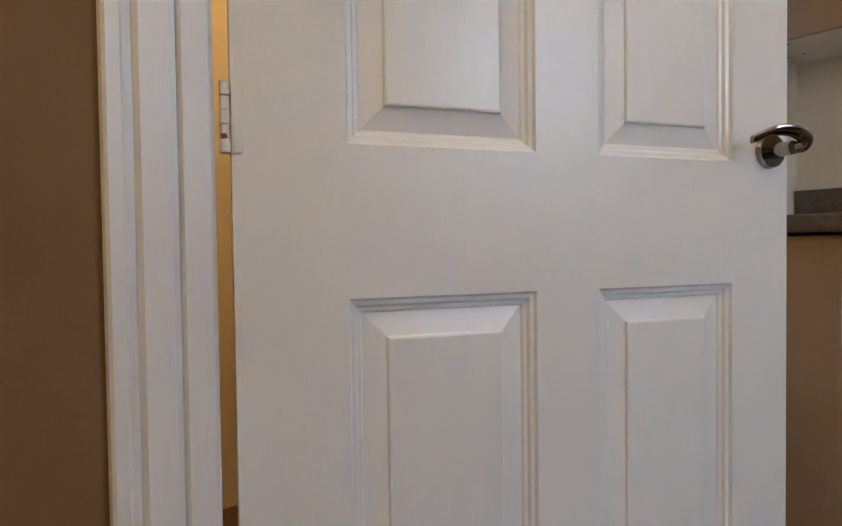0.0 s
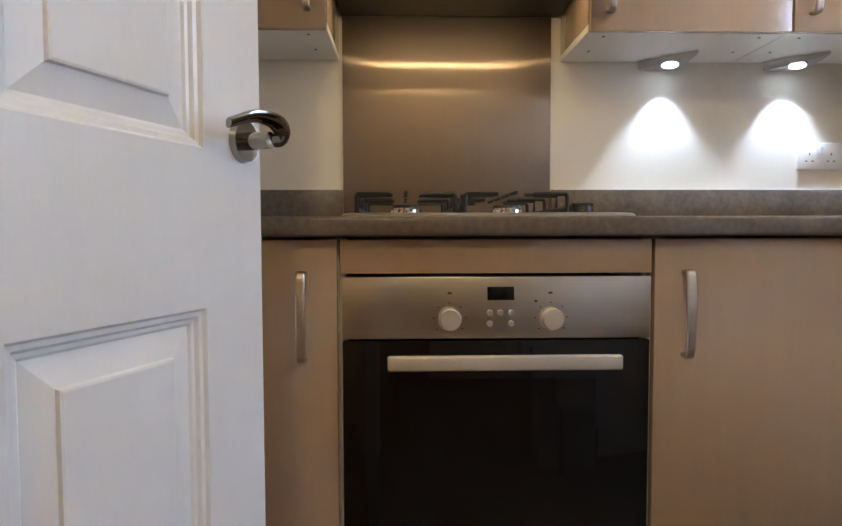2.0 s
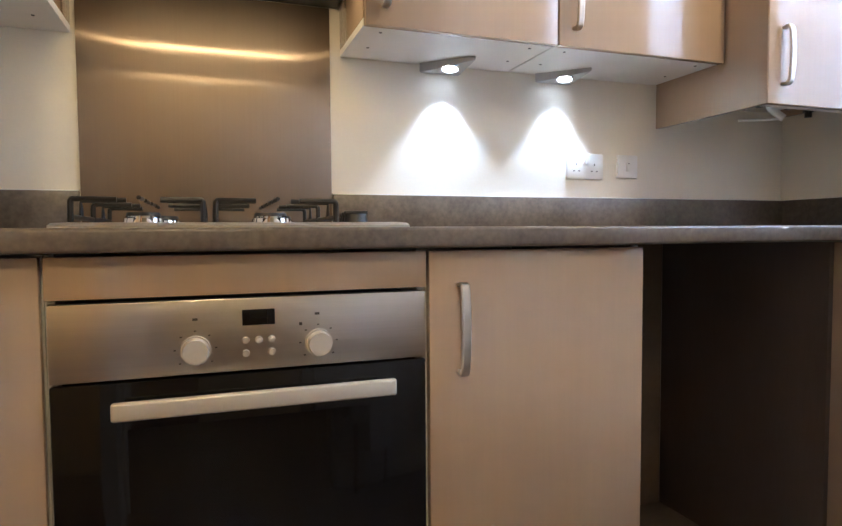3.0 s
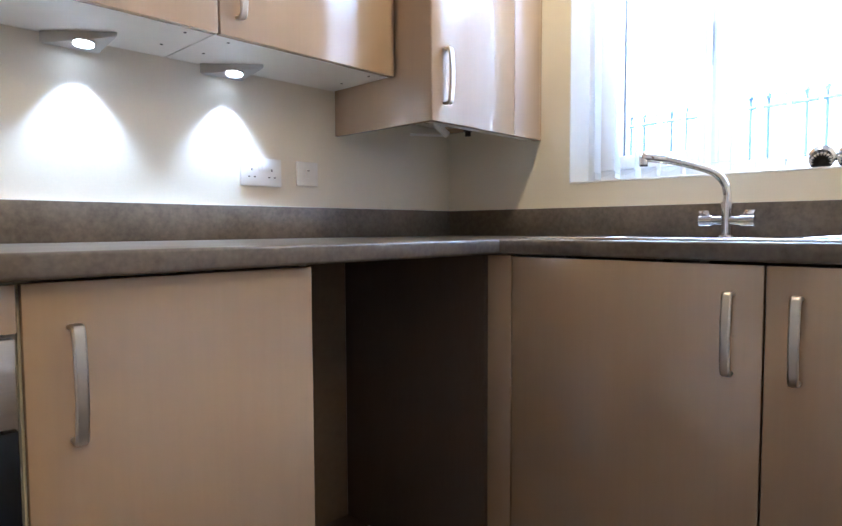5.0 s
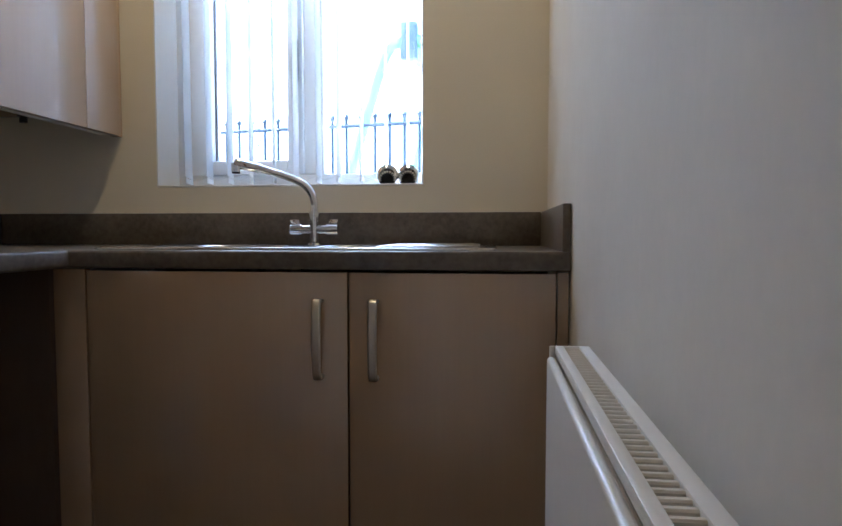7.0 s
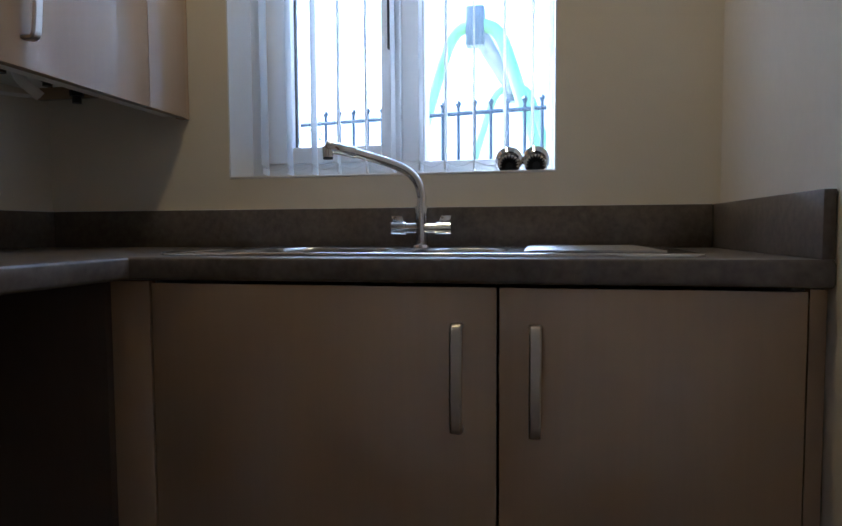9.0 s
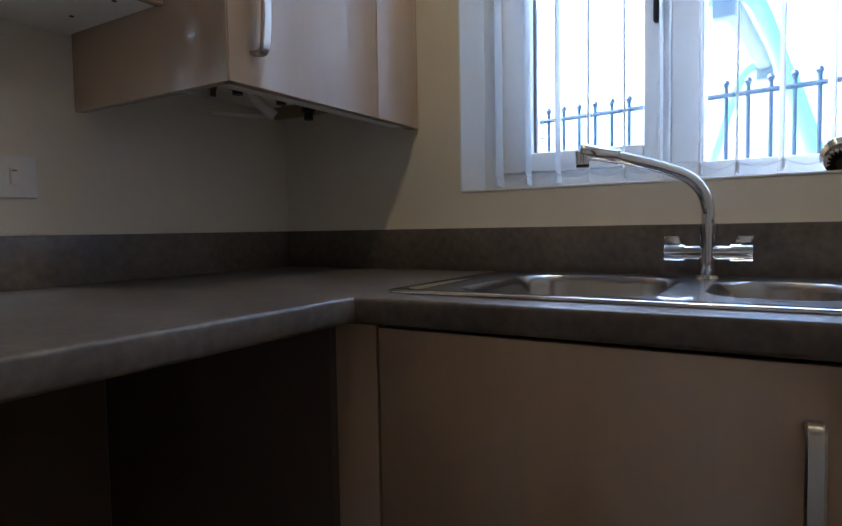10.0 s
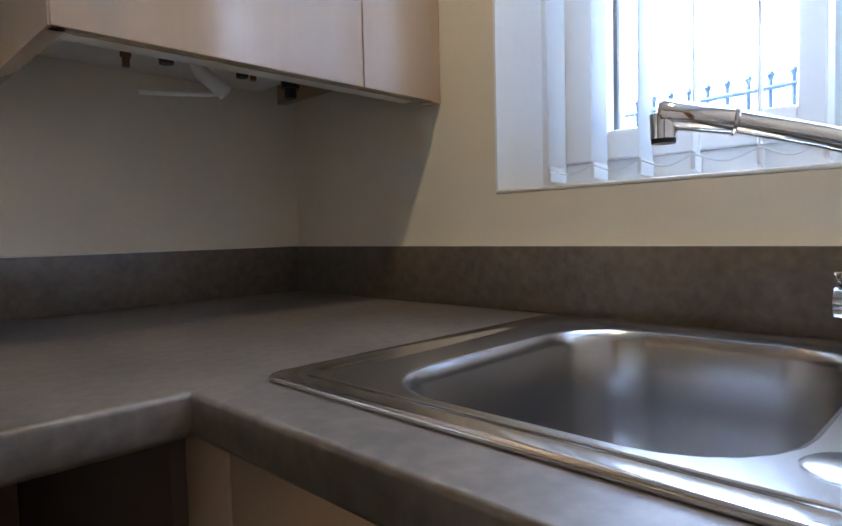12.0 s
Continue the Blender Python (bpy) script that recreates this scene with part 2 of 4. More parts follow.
def rounded(x0, x1, y0, y1, r, n=6):
    """The outline of a rectangle with round corners."""
    out = []
    for cx, cy, a0 in ((x1 - r, y1 - r, 0), (x0 + r, y1 - r, 90), (x0 + r, y0 + r, 180), (x1 - r, y0 + r, 270)):
        for k in range(n + 1):
            a = radians(a0 + 90 * k / n)
            out.append((cx + r * math.cos(a), cy + r * math.sin(a)))
    return out


def sheet(bm, outline, holes, z):
    """A level face with holes in it; returns the loops of its edges."""
    loops = []
    for loop in [outline, *holes]:
        vs = [bm.verts.new((x, y, z)) for x, y in loop]
        loops.append([bm.edges.new((vs[i], vs[(i + 1) % len(vs)])) for i in range(len(vs))])
    bmesh.ops.triangle_fill(bm, use_beauty=True, use_dissolve=False, edges=[e for l in loops for e in l], normal=(0, 0, 1))
    return loops


def slab(outline, holes, z0, z1):
    """A level board of any outline, with holes through it."""
    bm = bmesh.new()
    sheet(bm, outline, holes, z1)
    r = bmesh.ops.extrude_face_region(bm, geom=list(bm.faces))
    bmesh.ops.translate(bm, vec=(0, 0, z0 - z1), verts=[v for v in r["geom"] if isinstance(v, bmesh.types.BMVert)])
    bmesh.ops.recalc_face_normals(bm, faces=bm.faces)
    return bm


def skin(bm, loops, close=True):
    """Faces between rings of equally many places; the last ring is filled."""
    rings = [[bm.verts.new(p) for p in l] for l in loops]
    n = len(rings[0])
    for a, b in zip(rings, rings[1:]):
        for j in range(n):
            bm.faces.new((a[j], a[(j + 1) % n], b[(j + 1) % n], b[j]))
    if close:
        bm.faces.new(rings[-1])
    return rings


def mesh_of(name, bm, material, sharp=35):
    me = bpy.data.meshes.new(name)
    bm.to_mesh(me)
    bm.free()
    me.materials.append(material)
    me.shade_smooth()
    me.set_sharp_from_angle(angle=radians(sharp))
    return me


def thing(name, base, label, category, group="", turn=0.0):
    ob = new(name)
    ob.empty_display_size = 0.05
    ob.matrix_world = pose(*base, 0, 0, turn)
    return tagged(ob, label, category, group)


def root(ob):
    return ob if ob.parent is None else root(ob.parent)


def part(name, bm, material, parent, label="", local=False, sharp=35):
    """Links a bmesh as one mesh under a thing or a part; its places are the room's own unless local."""
    if not local:
        bmesh.ops.translate(bm, vec=-root(parent).matrix_basis.translation, verts=bm.verts)
    ob = new(name, mesh_of(name, bm, material, sharp))
    ob.parent = parent
    return tagged(ob, label)


def single(name, bm, material, label, category, kind="", group=""):
    ob = new(name, mesh_of(name, bm, material))
    return tagged(ob, label, category, group, kind)


def setting(name, bm, material, label, category):
    return single(name, bm, material, label, category, kind="structure")


# ---- large structure ----
XL, XR, YH, YC, ZC = -0.356, 2.14, 0.578, -1.065, 2.40
XE = 0.62                       # free end of the radiator wall
HY, LY = -1.133, -0.318         # hinge and latch side of the doorway
WY0, WY1, WZ0, WZ1 = -0.725, 0.066, 1.086, 2.06


def walls():
    setting("wall_north", one(XL - 0.10, XR + 0.3, YH, YH + 0.12, 0, ZC), M_CREAM, "cream painted plaster wall behind the hob", "wall")
    bm = bmesh.new()
    box(bm, XR, XR + 0.30, YC - 0.1, WY0, 0, ZC)
    box(bm, XR, XR + 0.30, WY1, YH, 0, ZC)
    box(bm, XR, XR + 0.30, WY0, WY1, 0, WZ0 - 0.006)
    box(bm, XR, XR + 0.30, WY0, WY1, WZ1, ZC)
    setting("wall_east", bm, M_CREAM, "cream painted wall with the window over the sink", "wall")
    setting("wall_south", one(XE, XR, YC - 0.1, YC, 0, ZC), M_PLASTER, "pale painted wall behind the radiator", "wall")
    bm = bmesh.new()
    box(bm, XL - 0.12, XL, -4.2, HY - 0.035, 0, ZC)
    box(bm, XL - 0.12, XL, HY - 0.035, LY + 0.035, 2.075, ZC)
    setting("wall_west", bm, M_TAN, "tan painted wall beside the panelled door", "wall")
    setting("wall_west_kitchen", one(XL - 0.12, XL, LY + 0.035, YH, 0, ZC), M_CREAM, "cream painted wall at the end of the hob run", "wall")
    setting("wall_lounge_south", one(XL - 0.12, XR + 0.3, -4.3, -4.2, 0, ZC), M_PLASTER, "pale painted wall of the next room", "wall")
    setting("wall_lounge_east", one(XR, XR + 0.3, -4.2, YC - 0.1, 0, ZC), M_PLASTER, "pale painted wall of the next room", "wall")
    setting("wall_hall_west", one(-1.75, -1.65, -2.4, YH, 0, ZC), M_CREAM, "cream painted wall of the hall behind the door", "wall")
    setting("wall_hall_south", one(-1.65, XL - 0.12, -2.5, -2.4, 0, ZC), M_CREAM, "cream painted wall of the hall behind the door", "wall")
    setting("wall_hall_north", one(-1.65, XL - 0.10, YH, YH + 0.12, 0, ZC), M_CREAM, "cream painted wall of the hall behind the door", "wall")
    setting("floor", one(-1.75, XR + 0.3, -4.3, YH + 0.12, -0.08, 0), M_FLOOR, "brown wood-effect vinyl floor", "floor")
    setting("ceiling", one(-1.75, XR + 0.3, -4.3, YH + 0.12, ZC, ZC + 0.1), M_CEIL, "white painted ceiling", "ceiling")
    setting("ground", one(XR + 0.3, 900, -900, 900, -0.2, -0.02), M_GROUND, "pale concrete ground outside the window", "ground")
    bm = bmesh.new()
    for z0, z1, d in ((0, 0.10, 0.014), (0.10, 0.12, 0.009)):
        box(bm, XE, 1.60, YC, YC + d, z0, z1)
    setting("baseboard", bm, M_TRIM, "white painted skirting board", "skirting board")
    setting("window_sill_board", one(XR - 0.001, XR + 0.16, WY0, WY1, WZ0 - 0.0055, WZ0, 0.002), M_TRIM,
            "white painted window sill", "window sill")


def doorway():
    fr = thing("door_frame", (XL, HY, 0), "white painted door frame with moulded architrave", "door frame")
    fr["kind"] = "structure"
    for name, y0, y1 in (("jamb", HY - 0.033, HY - 0.003), ("jamb", LY + 0.003, LY + 0.033)):
        part(name, one(XL - 0.12, XL + 0.002, y0, y1, 0, 2.05, 0.002), M_TRIM, fr)
    part("head", one(XL - 0.12, XL + 0.002, HY - 0.033, LY + 0.033, 2.05, 2.073, 0.002), M_TRIM, fr)
    part("door_stop", one(XL - 0.075, XL - 0.045, HY - 0.003, HY + 0.010, 0, 2.05, 0.002), M_TRIM, fr)
    for s, y in ((-1, HY - 0.012), (1, LY + 0.012)):
        bm = bmesh.new()
        prof = [(0, 0), (0, 0.014), (0.003, 0.018), (0.030, 0.019), (0.033, 0.011), (0.040, 0.011), (0.043, 0.019), (0.070, 0.020),
                (0.074, 0.010), (0.082, 0.010), (0.086, 0.017), (0.098, 0.017), (0.101, 0.013), (0.101, 0)]
        lo = [bm.verts.new((XL + d, y + s * w, 0)) for w, d in prof]
        hi = [bm.verts.new((XL + d, y + s * w, 2.14)) for w, d in prof]
        for i in range(len(prof)):
            j = (i + 1) % len(prof)
            bm.faces.new((lo[i], lo[j], hi[j], hi[i]))
        bm.faces.new(lo)
        bm.faces.new(hi)
        bmesh.ops.recalc_face_normals(bm, faces=bm.faces)
        part("architrave", bm, M_TRIM, fr)
    bm = bmesh.new()
    box(bm, XL, XL + 0.02, HY - 0.10, LY + 0.10, 2.065, 2.14, 0.004)
    part("architrave", bm, M_TRIM, fr)


def panelled_door():
    """A six-panel leaf, hinged at its local x = 0 and standing ajar; local x runs to the free edge, local -y faces the room."""
    W, H, T = 0.799, 2.03, 0.040
    d = thing("door_1", (-0.343, HY + 0.010, 0.006), "white painted six-panel interior door standing ajar", "door", turn=69.5)
    d["kind"] = "structure"
    cols = ((0.124, 0.368), (0.462, 0.692))
    rows = ((0.17, 0.792), (0.968, 1.57), (1.68, 1.90))
    holes = [(x0, x1, z0, z1) for x0, x1 in cols for z0, z1 in rows]
    bm = bmesh.new()
    xs = sorted({0, W, *(v for h in holes for v in h[:2])})
    zs = sorted({0, H, *(v for h in holes for v in h[2:])})

    def inside(x, z):
        return any(h[0] < x < h[1] and h[2] < z < h[3] for h in holes)
    grid = {}

    def v(x, z, y):
        key = (round(x, 4), round(z, 4), round(y, 4))
        if key not in grid:
            grid[key] = bm.verts.new((x, y, z))
        return grid[key]
    for y in (0, T):
        for a, b in zip(xs, xs[1:]):
            for c, e in zip(zs, zs[1:]):
                if not inside((a + b) / 2, (c + e) / 2):
                    bm.faces.new((v(a, c, y), v(b, c, y), v(b, e, y), v(a, e, y)))
    for a, b in zip(xs, xs[1:]):
        for z in (0, H):
            bm.faces.new((v(a, z, 0), v(b, z, 0), v(b, z, T), v(a, z, T)))
    for a, b in zip(zs, zs[1:]):
        for x in (0, W):
            bm.faces.new((v(x, a, 0), v(x, b, 0), v(x, b, T), v(x, a, T)))
    bmesh.ops.recalc_face_normals(bm, faces=bm.faces)
    leaf = part("leaf", bm, M_DOOR, d, local=True)
    # moulded, raised panels on both faces
    steps = ((0, 0), (0.003, 0.004), (0.008, 0.005), (0.011, 0.009), (0.015, 0.010), (0.018, 0.0125), (0.046, 0.0065), (0.0475, 0.0030), (0.050, 0.0022))
    for x0, x1, z0, z1 in holes:
        bm = bmesh.new()
        for side in (0, 1):
            loops = []
            for inset, deep in steps:
                y = deep if side == 0 else T - deep
                loops.append([(x0 + inset, y, z0 + inset), (x1 - inset, y, z0 + inset), (x1 - inset, y, z1 - inset), (x0 + inset, y, z1 - inset)])
            skin(bm, loops)
        bmesh.ops.recalc_face_normals(bm, faces=bm.faces)
        part("panel", bm, M_DOOR, d, local=True, sharp=10)
    # lever handle on its round rose
    hx, hz = 0.762, 0.985
    bm = bmesh.new()
    cyl(bm, (hx, 0, hz), (hx, -0.008, hz), 0.026, 0.024, 28)
    rose = part("handle_rose", bm, M_LEVER, d, "round chrome rose", local=True)
    bm = bmesh.new()
    cyl(bm, (hx, -0.006, hz), (hx, -0.040, hz), 0.011, 0.010, 20)
    part("spindle", bm, M_LEVER, rose, local=True)
    bm = bmesh.new()
    path = bend([(hx + 0.004, -0.036, hz), (hx + 0.015, -0.043, hz + 0.003), (hx + 0.013, -0.047, hz + 0.013), (hx - 0.008, -0.049, hz + 0.021),
                 (hx - 0.038, -0.044, hz + 0.021), (hx - 0.070, -0.033, hz + 0.009)], 6)
    tube(bm, path, [0.0075 + 0.003 * math.sin(math.pi * i / (len(path) - 1)) for i in range(len(path))], 14, flat=(0, -1, 0))
    part("lever", bm, M_LEVER, rose, "curved chrome lever", local=True)
    # painted butt hinges
    for z in (0.24, 0.990, 1.78):
        hinge = part("hinge", one(0.0006, 0.011, -0.0012, 0.001, z - 0.038, z + 0.038, 0.0004), M_TRIM, d, "painted steel butt hinge", local=True)
        part("leaf_plate", one(-0.011, -0.0004, 0.006, 0.008, z - 0.038, z + 0.038, 0.0004), M_TRIM, hinge, local=True)
        for k in range(5):
            bm = bmesh.new()
            z0 = z - 0.037 + k * 0.015
            cyl(bm, (-0.006, 0.001, z0), (-0.006, 0.001, z0 + 0.0138), 0.0050 if k % 2 else 0.0056, None, 14)
            part("knuckle", bm, M_TRIM, hinge, local=True)
        bm = bmesh.new()
        cyl(bm, (-0.007, -0.0036, z - 0.021), (-0.007, -0.0052, z - 0.021), 0.0034, 0.0026, 12)
        part("screw", bm, M_COPPER, hinge, "copper-coloured screw head", local=True)
    return d


def window():
    w = thing("window_1", (XR + 0.12, (WY0 + WY1) / 2, WZ0), "white plastic double window with an opening sash", "window")
    w["kind"] = "structure"
    x0, x1 = XR + 0.12, XR + 0.185
    part("window_frame", one(x0, x1, WY1 - 0.045, WY1, WZ0, WZ1, 0.004), M_UPVC, w)
    part("window_frame", one(x0, x1, WY0, WY0 + 0.020, WZ0, WZ1, 0.004), M_UPVC, w)
    part("window_frame", one(x0, x1, WY0 + 0.020, WY1 - 0.045, WZ0, WZ0 + 0.040, 0.004), M_UPVC, w)
    part("window_frame", one(x0, x1, WY0 + 0.020, WY1 - 0.045, WZ1 - 0.05, WZ1, 0.004), M_UPVC, w)
    part("mullion", one(x0, x1, -0.405, -0.345, WZ0 + 0.040, WZ1 - 0.05, 0.004), M_UPVC, w)
    # the opening sash
    s0, s1, t0, t1 = -0.345, WY1 - 0.045, WZ0 + 0.040, WZ1 - 0.05
    sash = part("sash", one(x0 - 0.012, x1 - 0.01, s1 - 0.075, s1, t0, t1, 0.005), M_UPVC, w)
    part("rail", one(x0 - 0.012, x1 - 0.01, s0 + 0.050, s1 - 0.075, t0, t0 + 0.042, 0.005), M_UPVC, sash)
    part("rail", one(x0 - 0.012, x1 - 0.01, s0 + 0.050, s1 - 0.075, t1 - 0.06, t1, 0.005), M_UPVC, sash)
    part("stile", one(x0 - 0.012, x1 - 0.01, s0, s0 + 0.050, t0, t1, 0.005), M_UPVC, sash)
    part("handle", one(x0 - 0.030, x0 - 0.012, s0 + 0.012, s0 + 0.030, 1.40, 1.53, 0.005), M_BLACKP, sash, "dark window handle")
    part("seal", one(x0 + 0.012, x0 + 0.02, s1 - 0.081, s1 - 0.075, t0 + 0.042, t1 - 0.06), M_GASKET, sash)
    for y0, y1, z0, z1 in ((s0 + 0.050, s1 - 0.075, t0 + 0.042, t1 - 0.06), (WY0 + 0.020, -0.405, WZ0 + 0.040, WZ1 - 0.05)):
        p = part("pane", one(x0 + 0.024, x0 + 0.030, y0, y1, z0, z1), M_PANE, w, "clear glass pane")
        p.visible_shadow = False
    # reveals lined in white
    bm = bmesh.new()
    box(bm, XR - 0.001, XR + 0.3, WY1, WY1 + 0.004, WZ0, WZ1)
    box(bm, XR - 0.001, XR + 0.3, WY0 - 0.004, WY0, WZ0, WZ1)
    for v in bm.verts:
        v.co.y += -0.004 if v.co.y > 0 else 0.004
    setting("window_reveal", bm, M_UPVC, "white painted window reveals", "window reveal")


walls()
doorway()
panelled_door()
window()

# ---- kitchen units ----


def bow_handle(x, y, z0, z1, parent, out=(0, -1)):
    """A flat, bowed bar handle standing off its door; out: the way it stands off."""
    bm = bmesh.new()
    ox, oy = out
    h = z1 - z0
    pts = bend([(x, y, z0 + 0.004), (x + ox * 0.020, y + oy * 0.020, z0 + 0.005), (x + ox * 0.026, y + oy * 0.026, z0 + 0.24 * h),
                (x + ox * 0.028, y + oy * 0.028, z0 + 0.5 * h), (x + ox * 0.026, y + oy * 0.026, z0 + 0.76 * h),
                (x + ox * 0.020, y + oy * 0.020, z1 - 0.005), (x, y, z1 - 0.004)], 5)
    rows = []
    sx, sy = -oy, ox
    for i, p in enumerate(pts):
        d = (pts[min(i + 1, len(pts) - 1)] - pts[max(i - 1, 0)]).normalized()
        nrm = Vector((sx, sy, 0)).cross(d).normalized()
        w, t = 0.0088, 0.0040
        rows.append([p + Vector((sx, sy, 0)) * w * a + nrm * t * b for a, b in
                     ((-1, -0.5), (-0.7, -1), (0.7, -1), (1, -0.5), (1, 0.5), (0.7, 1), (-0.7, 1), (-1, 0.5))])
    r = skin(bm, rows)
    bm.faces.new(r[0][::-1])
    bmesh.ops.recalc_face_normals(bm, faces=bm.faces)
    part("handle", bm, M_NICKEL, parent, "satin nickel bow handle")


def base_unit(x0, x1, handle_x, label):
    u = thing("base_cabinet", ((x0 + x1) / 2, 0.25, 0), label, "base cabinet", "base cabinets")
    for sx in (x0, x1 - 0.016):
        part("side_panel", one(sx, sx + 0.016, 0.020, YH - 0.01, 0.12, 0.872), M_CARC, u)
    part("bottom_panel", one(x0 + 0.016, x1 - 0.016, 0.020, YH - 0.01, 0.12, 0.136), M_CARC, u)
    part("back_panel", one(x0 + 0.016, x1 - 0.016, YH - 0.03, YH - 0.02, 0.136, 0.872), M_CARC, u)
    dr = part("door", one(x0 + 0.002, x1 - 0.002, 0.0, 0.019, 0.135, 0.869, 0.0016), M_CAB, u, "beige wood-grain door")
    bow_handle(handle_x, 0.0, 0.640, 0.809, dr)
    part("plinth", one(x0, x1, 0.05, 0.066, 0, 0.12), M_CAB, u)


def sink_unit():
    u = thing("sink_cabinet", (1.85, -0.55, 0), "beige two-door sink base cabinet with bow handles", "base cabinet", "base cabinets")
    X = 1.635
    for sy in (-0.062, -1.041):
        part("side_panel", one(X + 0.020, XR - 0.01, sy, sy + 0.016, 0.12, 0.872), M_CARC, u)
    part("bottom_panel", one(X + 0.020, XR - 0.01, -1.025, -0.062, 0.12, 0.136), M_CARC, u)
    for y0, y1, hy in ((-0.628, -0.066, -0.571), (-1.039, -0.632, -0.684)):
        dr = part("door", one(X, X + 0.019, y0, y1, 0.135, 0.869, 0.0016), M_CAB, u, "beige wood-grain door")
        bow_handle(X, hy, 0.655, 0.816, dr, (-1, 0))
    part("filler", one(X + 0.004, X + 0.02, -1.063, -1.042, 0.12, 0.872), M_CAB, u)
    part("plinth", one(X + 0.05, X + 0.066, -1.063, -0.062, 0, 0.12), M_CAB, u)
    p = thing("corner_post", (X, -0.03, 0), "beige corner post beside the empty appliance space", "corner post")
    part("front", one(X, X + 0.019, -0.062, 0.010, 0.0, 0.872, 0.0015), M_CAB, p)
    part("side_panel", one(X - 0.012, X + 0.016, 0.011, YH - 0.005, 0.0, 0.872), M_VOID, p, "dark brown side panel, deepened for the shade inside")
    # added board over the cream wall, its brown standing for the recess's shade
    setting("back_board", one(1.076, X - 0.013, YH - 0.005, YH - 0.001, 0, 0.872), M_BACK, "added brown board, toned for the shade behind the appliance space", "panel")


def worktop():
    E, F = -0.037, 1.621
    out = [(XL + 0.001, E), (F, E), (F, YC + 0.001), (XR - 0.001, YC + 0.001), (XR - 0.001, YH - 0.001), (XL + 0.001, YH - 0.001)]
    hole = rounded(1.69, 2.075, -0.655, -0.10, 0.05)
    bm = slab(out, [hole], 0.875, 0.912)
    pick = [e for e in bm.edges if all((abs(v.co.y - E) < 1e-5 and v.co.x < F + 1e-4) or
                                       (abs(v.co.x - F) < 1e-5 and v.co.y < E + 1e-4) for v in e.verts)
            and abs(e.verts[0].co.z - e.verts[1].co.z) < 1e-5]
    bmesh.ops.bevel(bm, geom=pick, offset=0.006, segments=3, affect="EDGES", profile=0.5)
    single("worktop", bm, M_WORK, "mottled grey-brown slate-effect laminate worktop", "worktop")
    u = thing("upstand", (XR, YH, 0.912), "slate-effect laminate upstand along the walls", "upstand")
    zt = 1.004
    part("strip", one(-0.052 + 0.592, XR - 0.001, YH - 0.018, YH - 0.001, 0.912, zt, 0.002), M_WORK, u)
    part("strip", one(XL + 0.001, -0.054, YH - 0.018, YH - 0.001, 0.912, zt, 0.002), M_WORK, u)
    part("strip", one(XR - 0.018, XR - 0.001, YC + 0.018, YH - 0.019, 0.912, zt, 0.002), M_WORK, u)
    part("strip", one(F + 0.002, XR - 0.001, YC + 0.001, YC + 0.017, 0.912, zt, 0.002), M_WORK, u)
    for x0, x1 in ((0.540, XR - 0.020), (XL + 0.001, -0.054)):
        part("sealant", one(x0, x1, YH - 0.013, YH - 0.001, zt - 0.0005, zt + 0.0022, 0.001), M_WHITEP, u, "white sealant bead")
    part("sealant", one(XR - 0.012, XR - 0.001, YC + 0.020, YH - 0.015, zt - 0.0005, zt + 0.0012, 0.0005), M_WHITEP, u, "white sealant bead")


def wall_cabinet(x0, x1, handle_x, label):
    z0, z1, yf = 1.366, 2.08, 0.300
    u = thing("wall_cabinet", ((x0 + x1) / 2, YH, z0), label, "wall cabinet", "wall cabinets")
    part("bottom_panel", one(x0 + 0.0006, x1 - 0.0006, yf + 0.02, YH - 0.002, z0 + 0.001, z0 + 0.018), M_CARC, u, "white melamine underside")
    part("top_panel", one(x0 + 0.016, x1 - 0.016, yf + 0.02, YH - 0.002, z1 - 0.016, z1), M_CARC, u)
    part("back_panel", one(x0 + 0.016, x1 - 0.016, YH - 0.012, YH - 0.002, z0 + 0.018, z1 - 0.016), M_CARC, u)
    for s in (x0, x1 - 0.016):
        part("side_panel", one(s, s + 0.016, yf + 0.02, YH - 0.002, z0 + 0.0185, z1, 0.0008), M_CAB, u)
    dr = part("door", one(x0 + 0.0015, x1 - 0.0015, yf, yf + 0.019, z0 - 0.002, z1, 0.0016), M_CAB, u, "beige wood-grain door")
    bow_handle(handle_x, yf, z0 + 0.038, z0 + 0.198, dr)
    for dx in (0.05, x1 - x0 - 0.05):
        for dy in (0.055, 0.175):
            bm = bmesh.new()
            cyl(bm, (x0 + dx, yf + dy, z0 + 0.0020), (x0 + dx, yf + dy, z0 - 0.0002), 0.0035, None, 10)
            part("fixing_hole", bm, M_DOT, u)


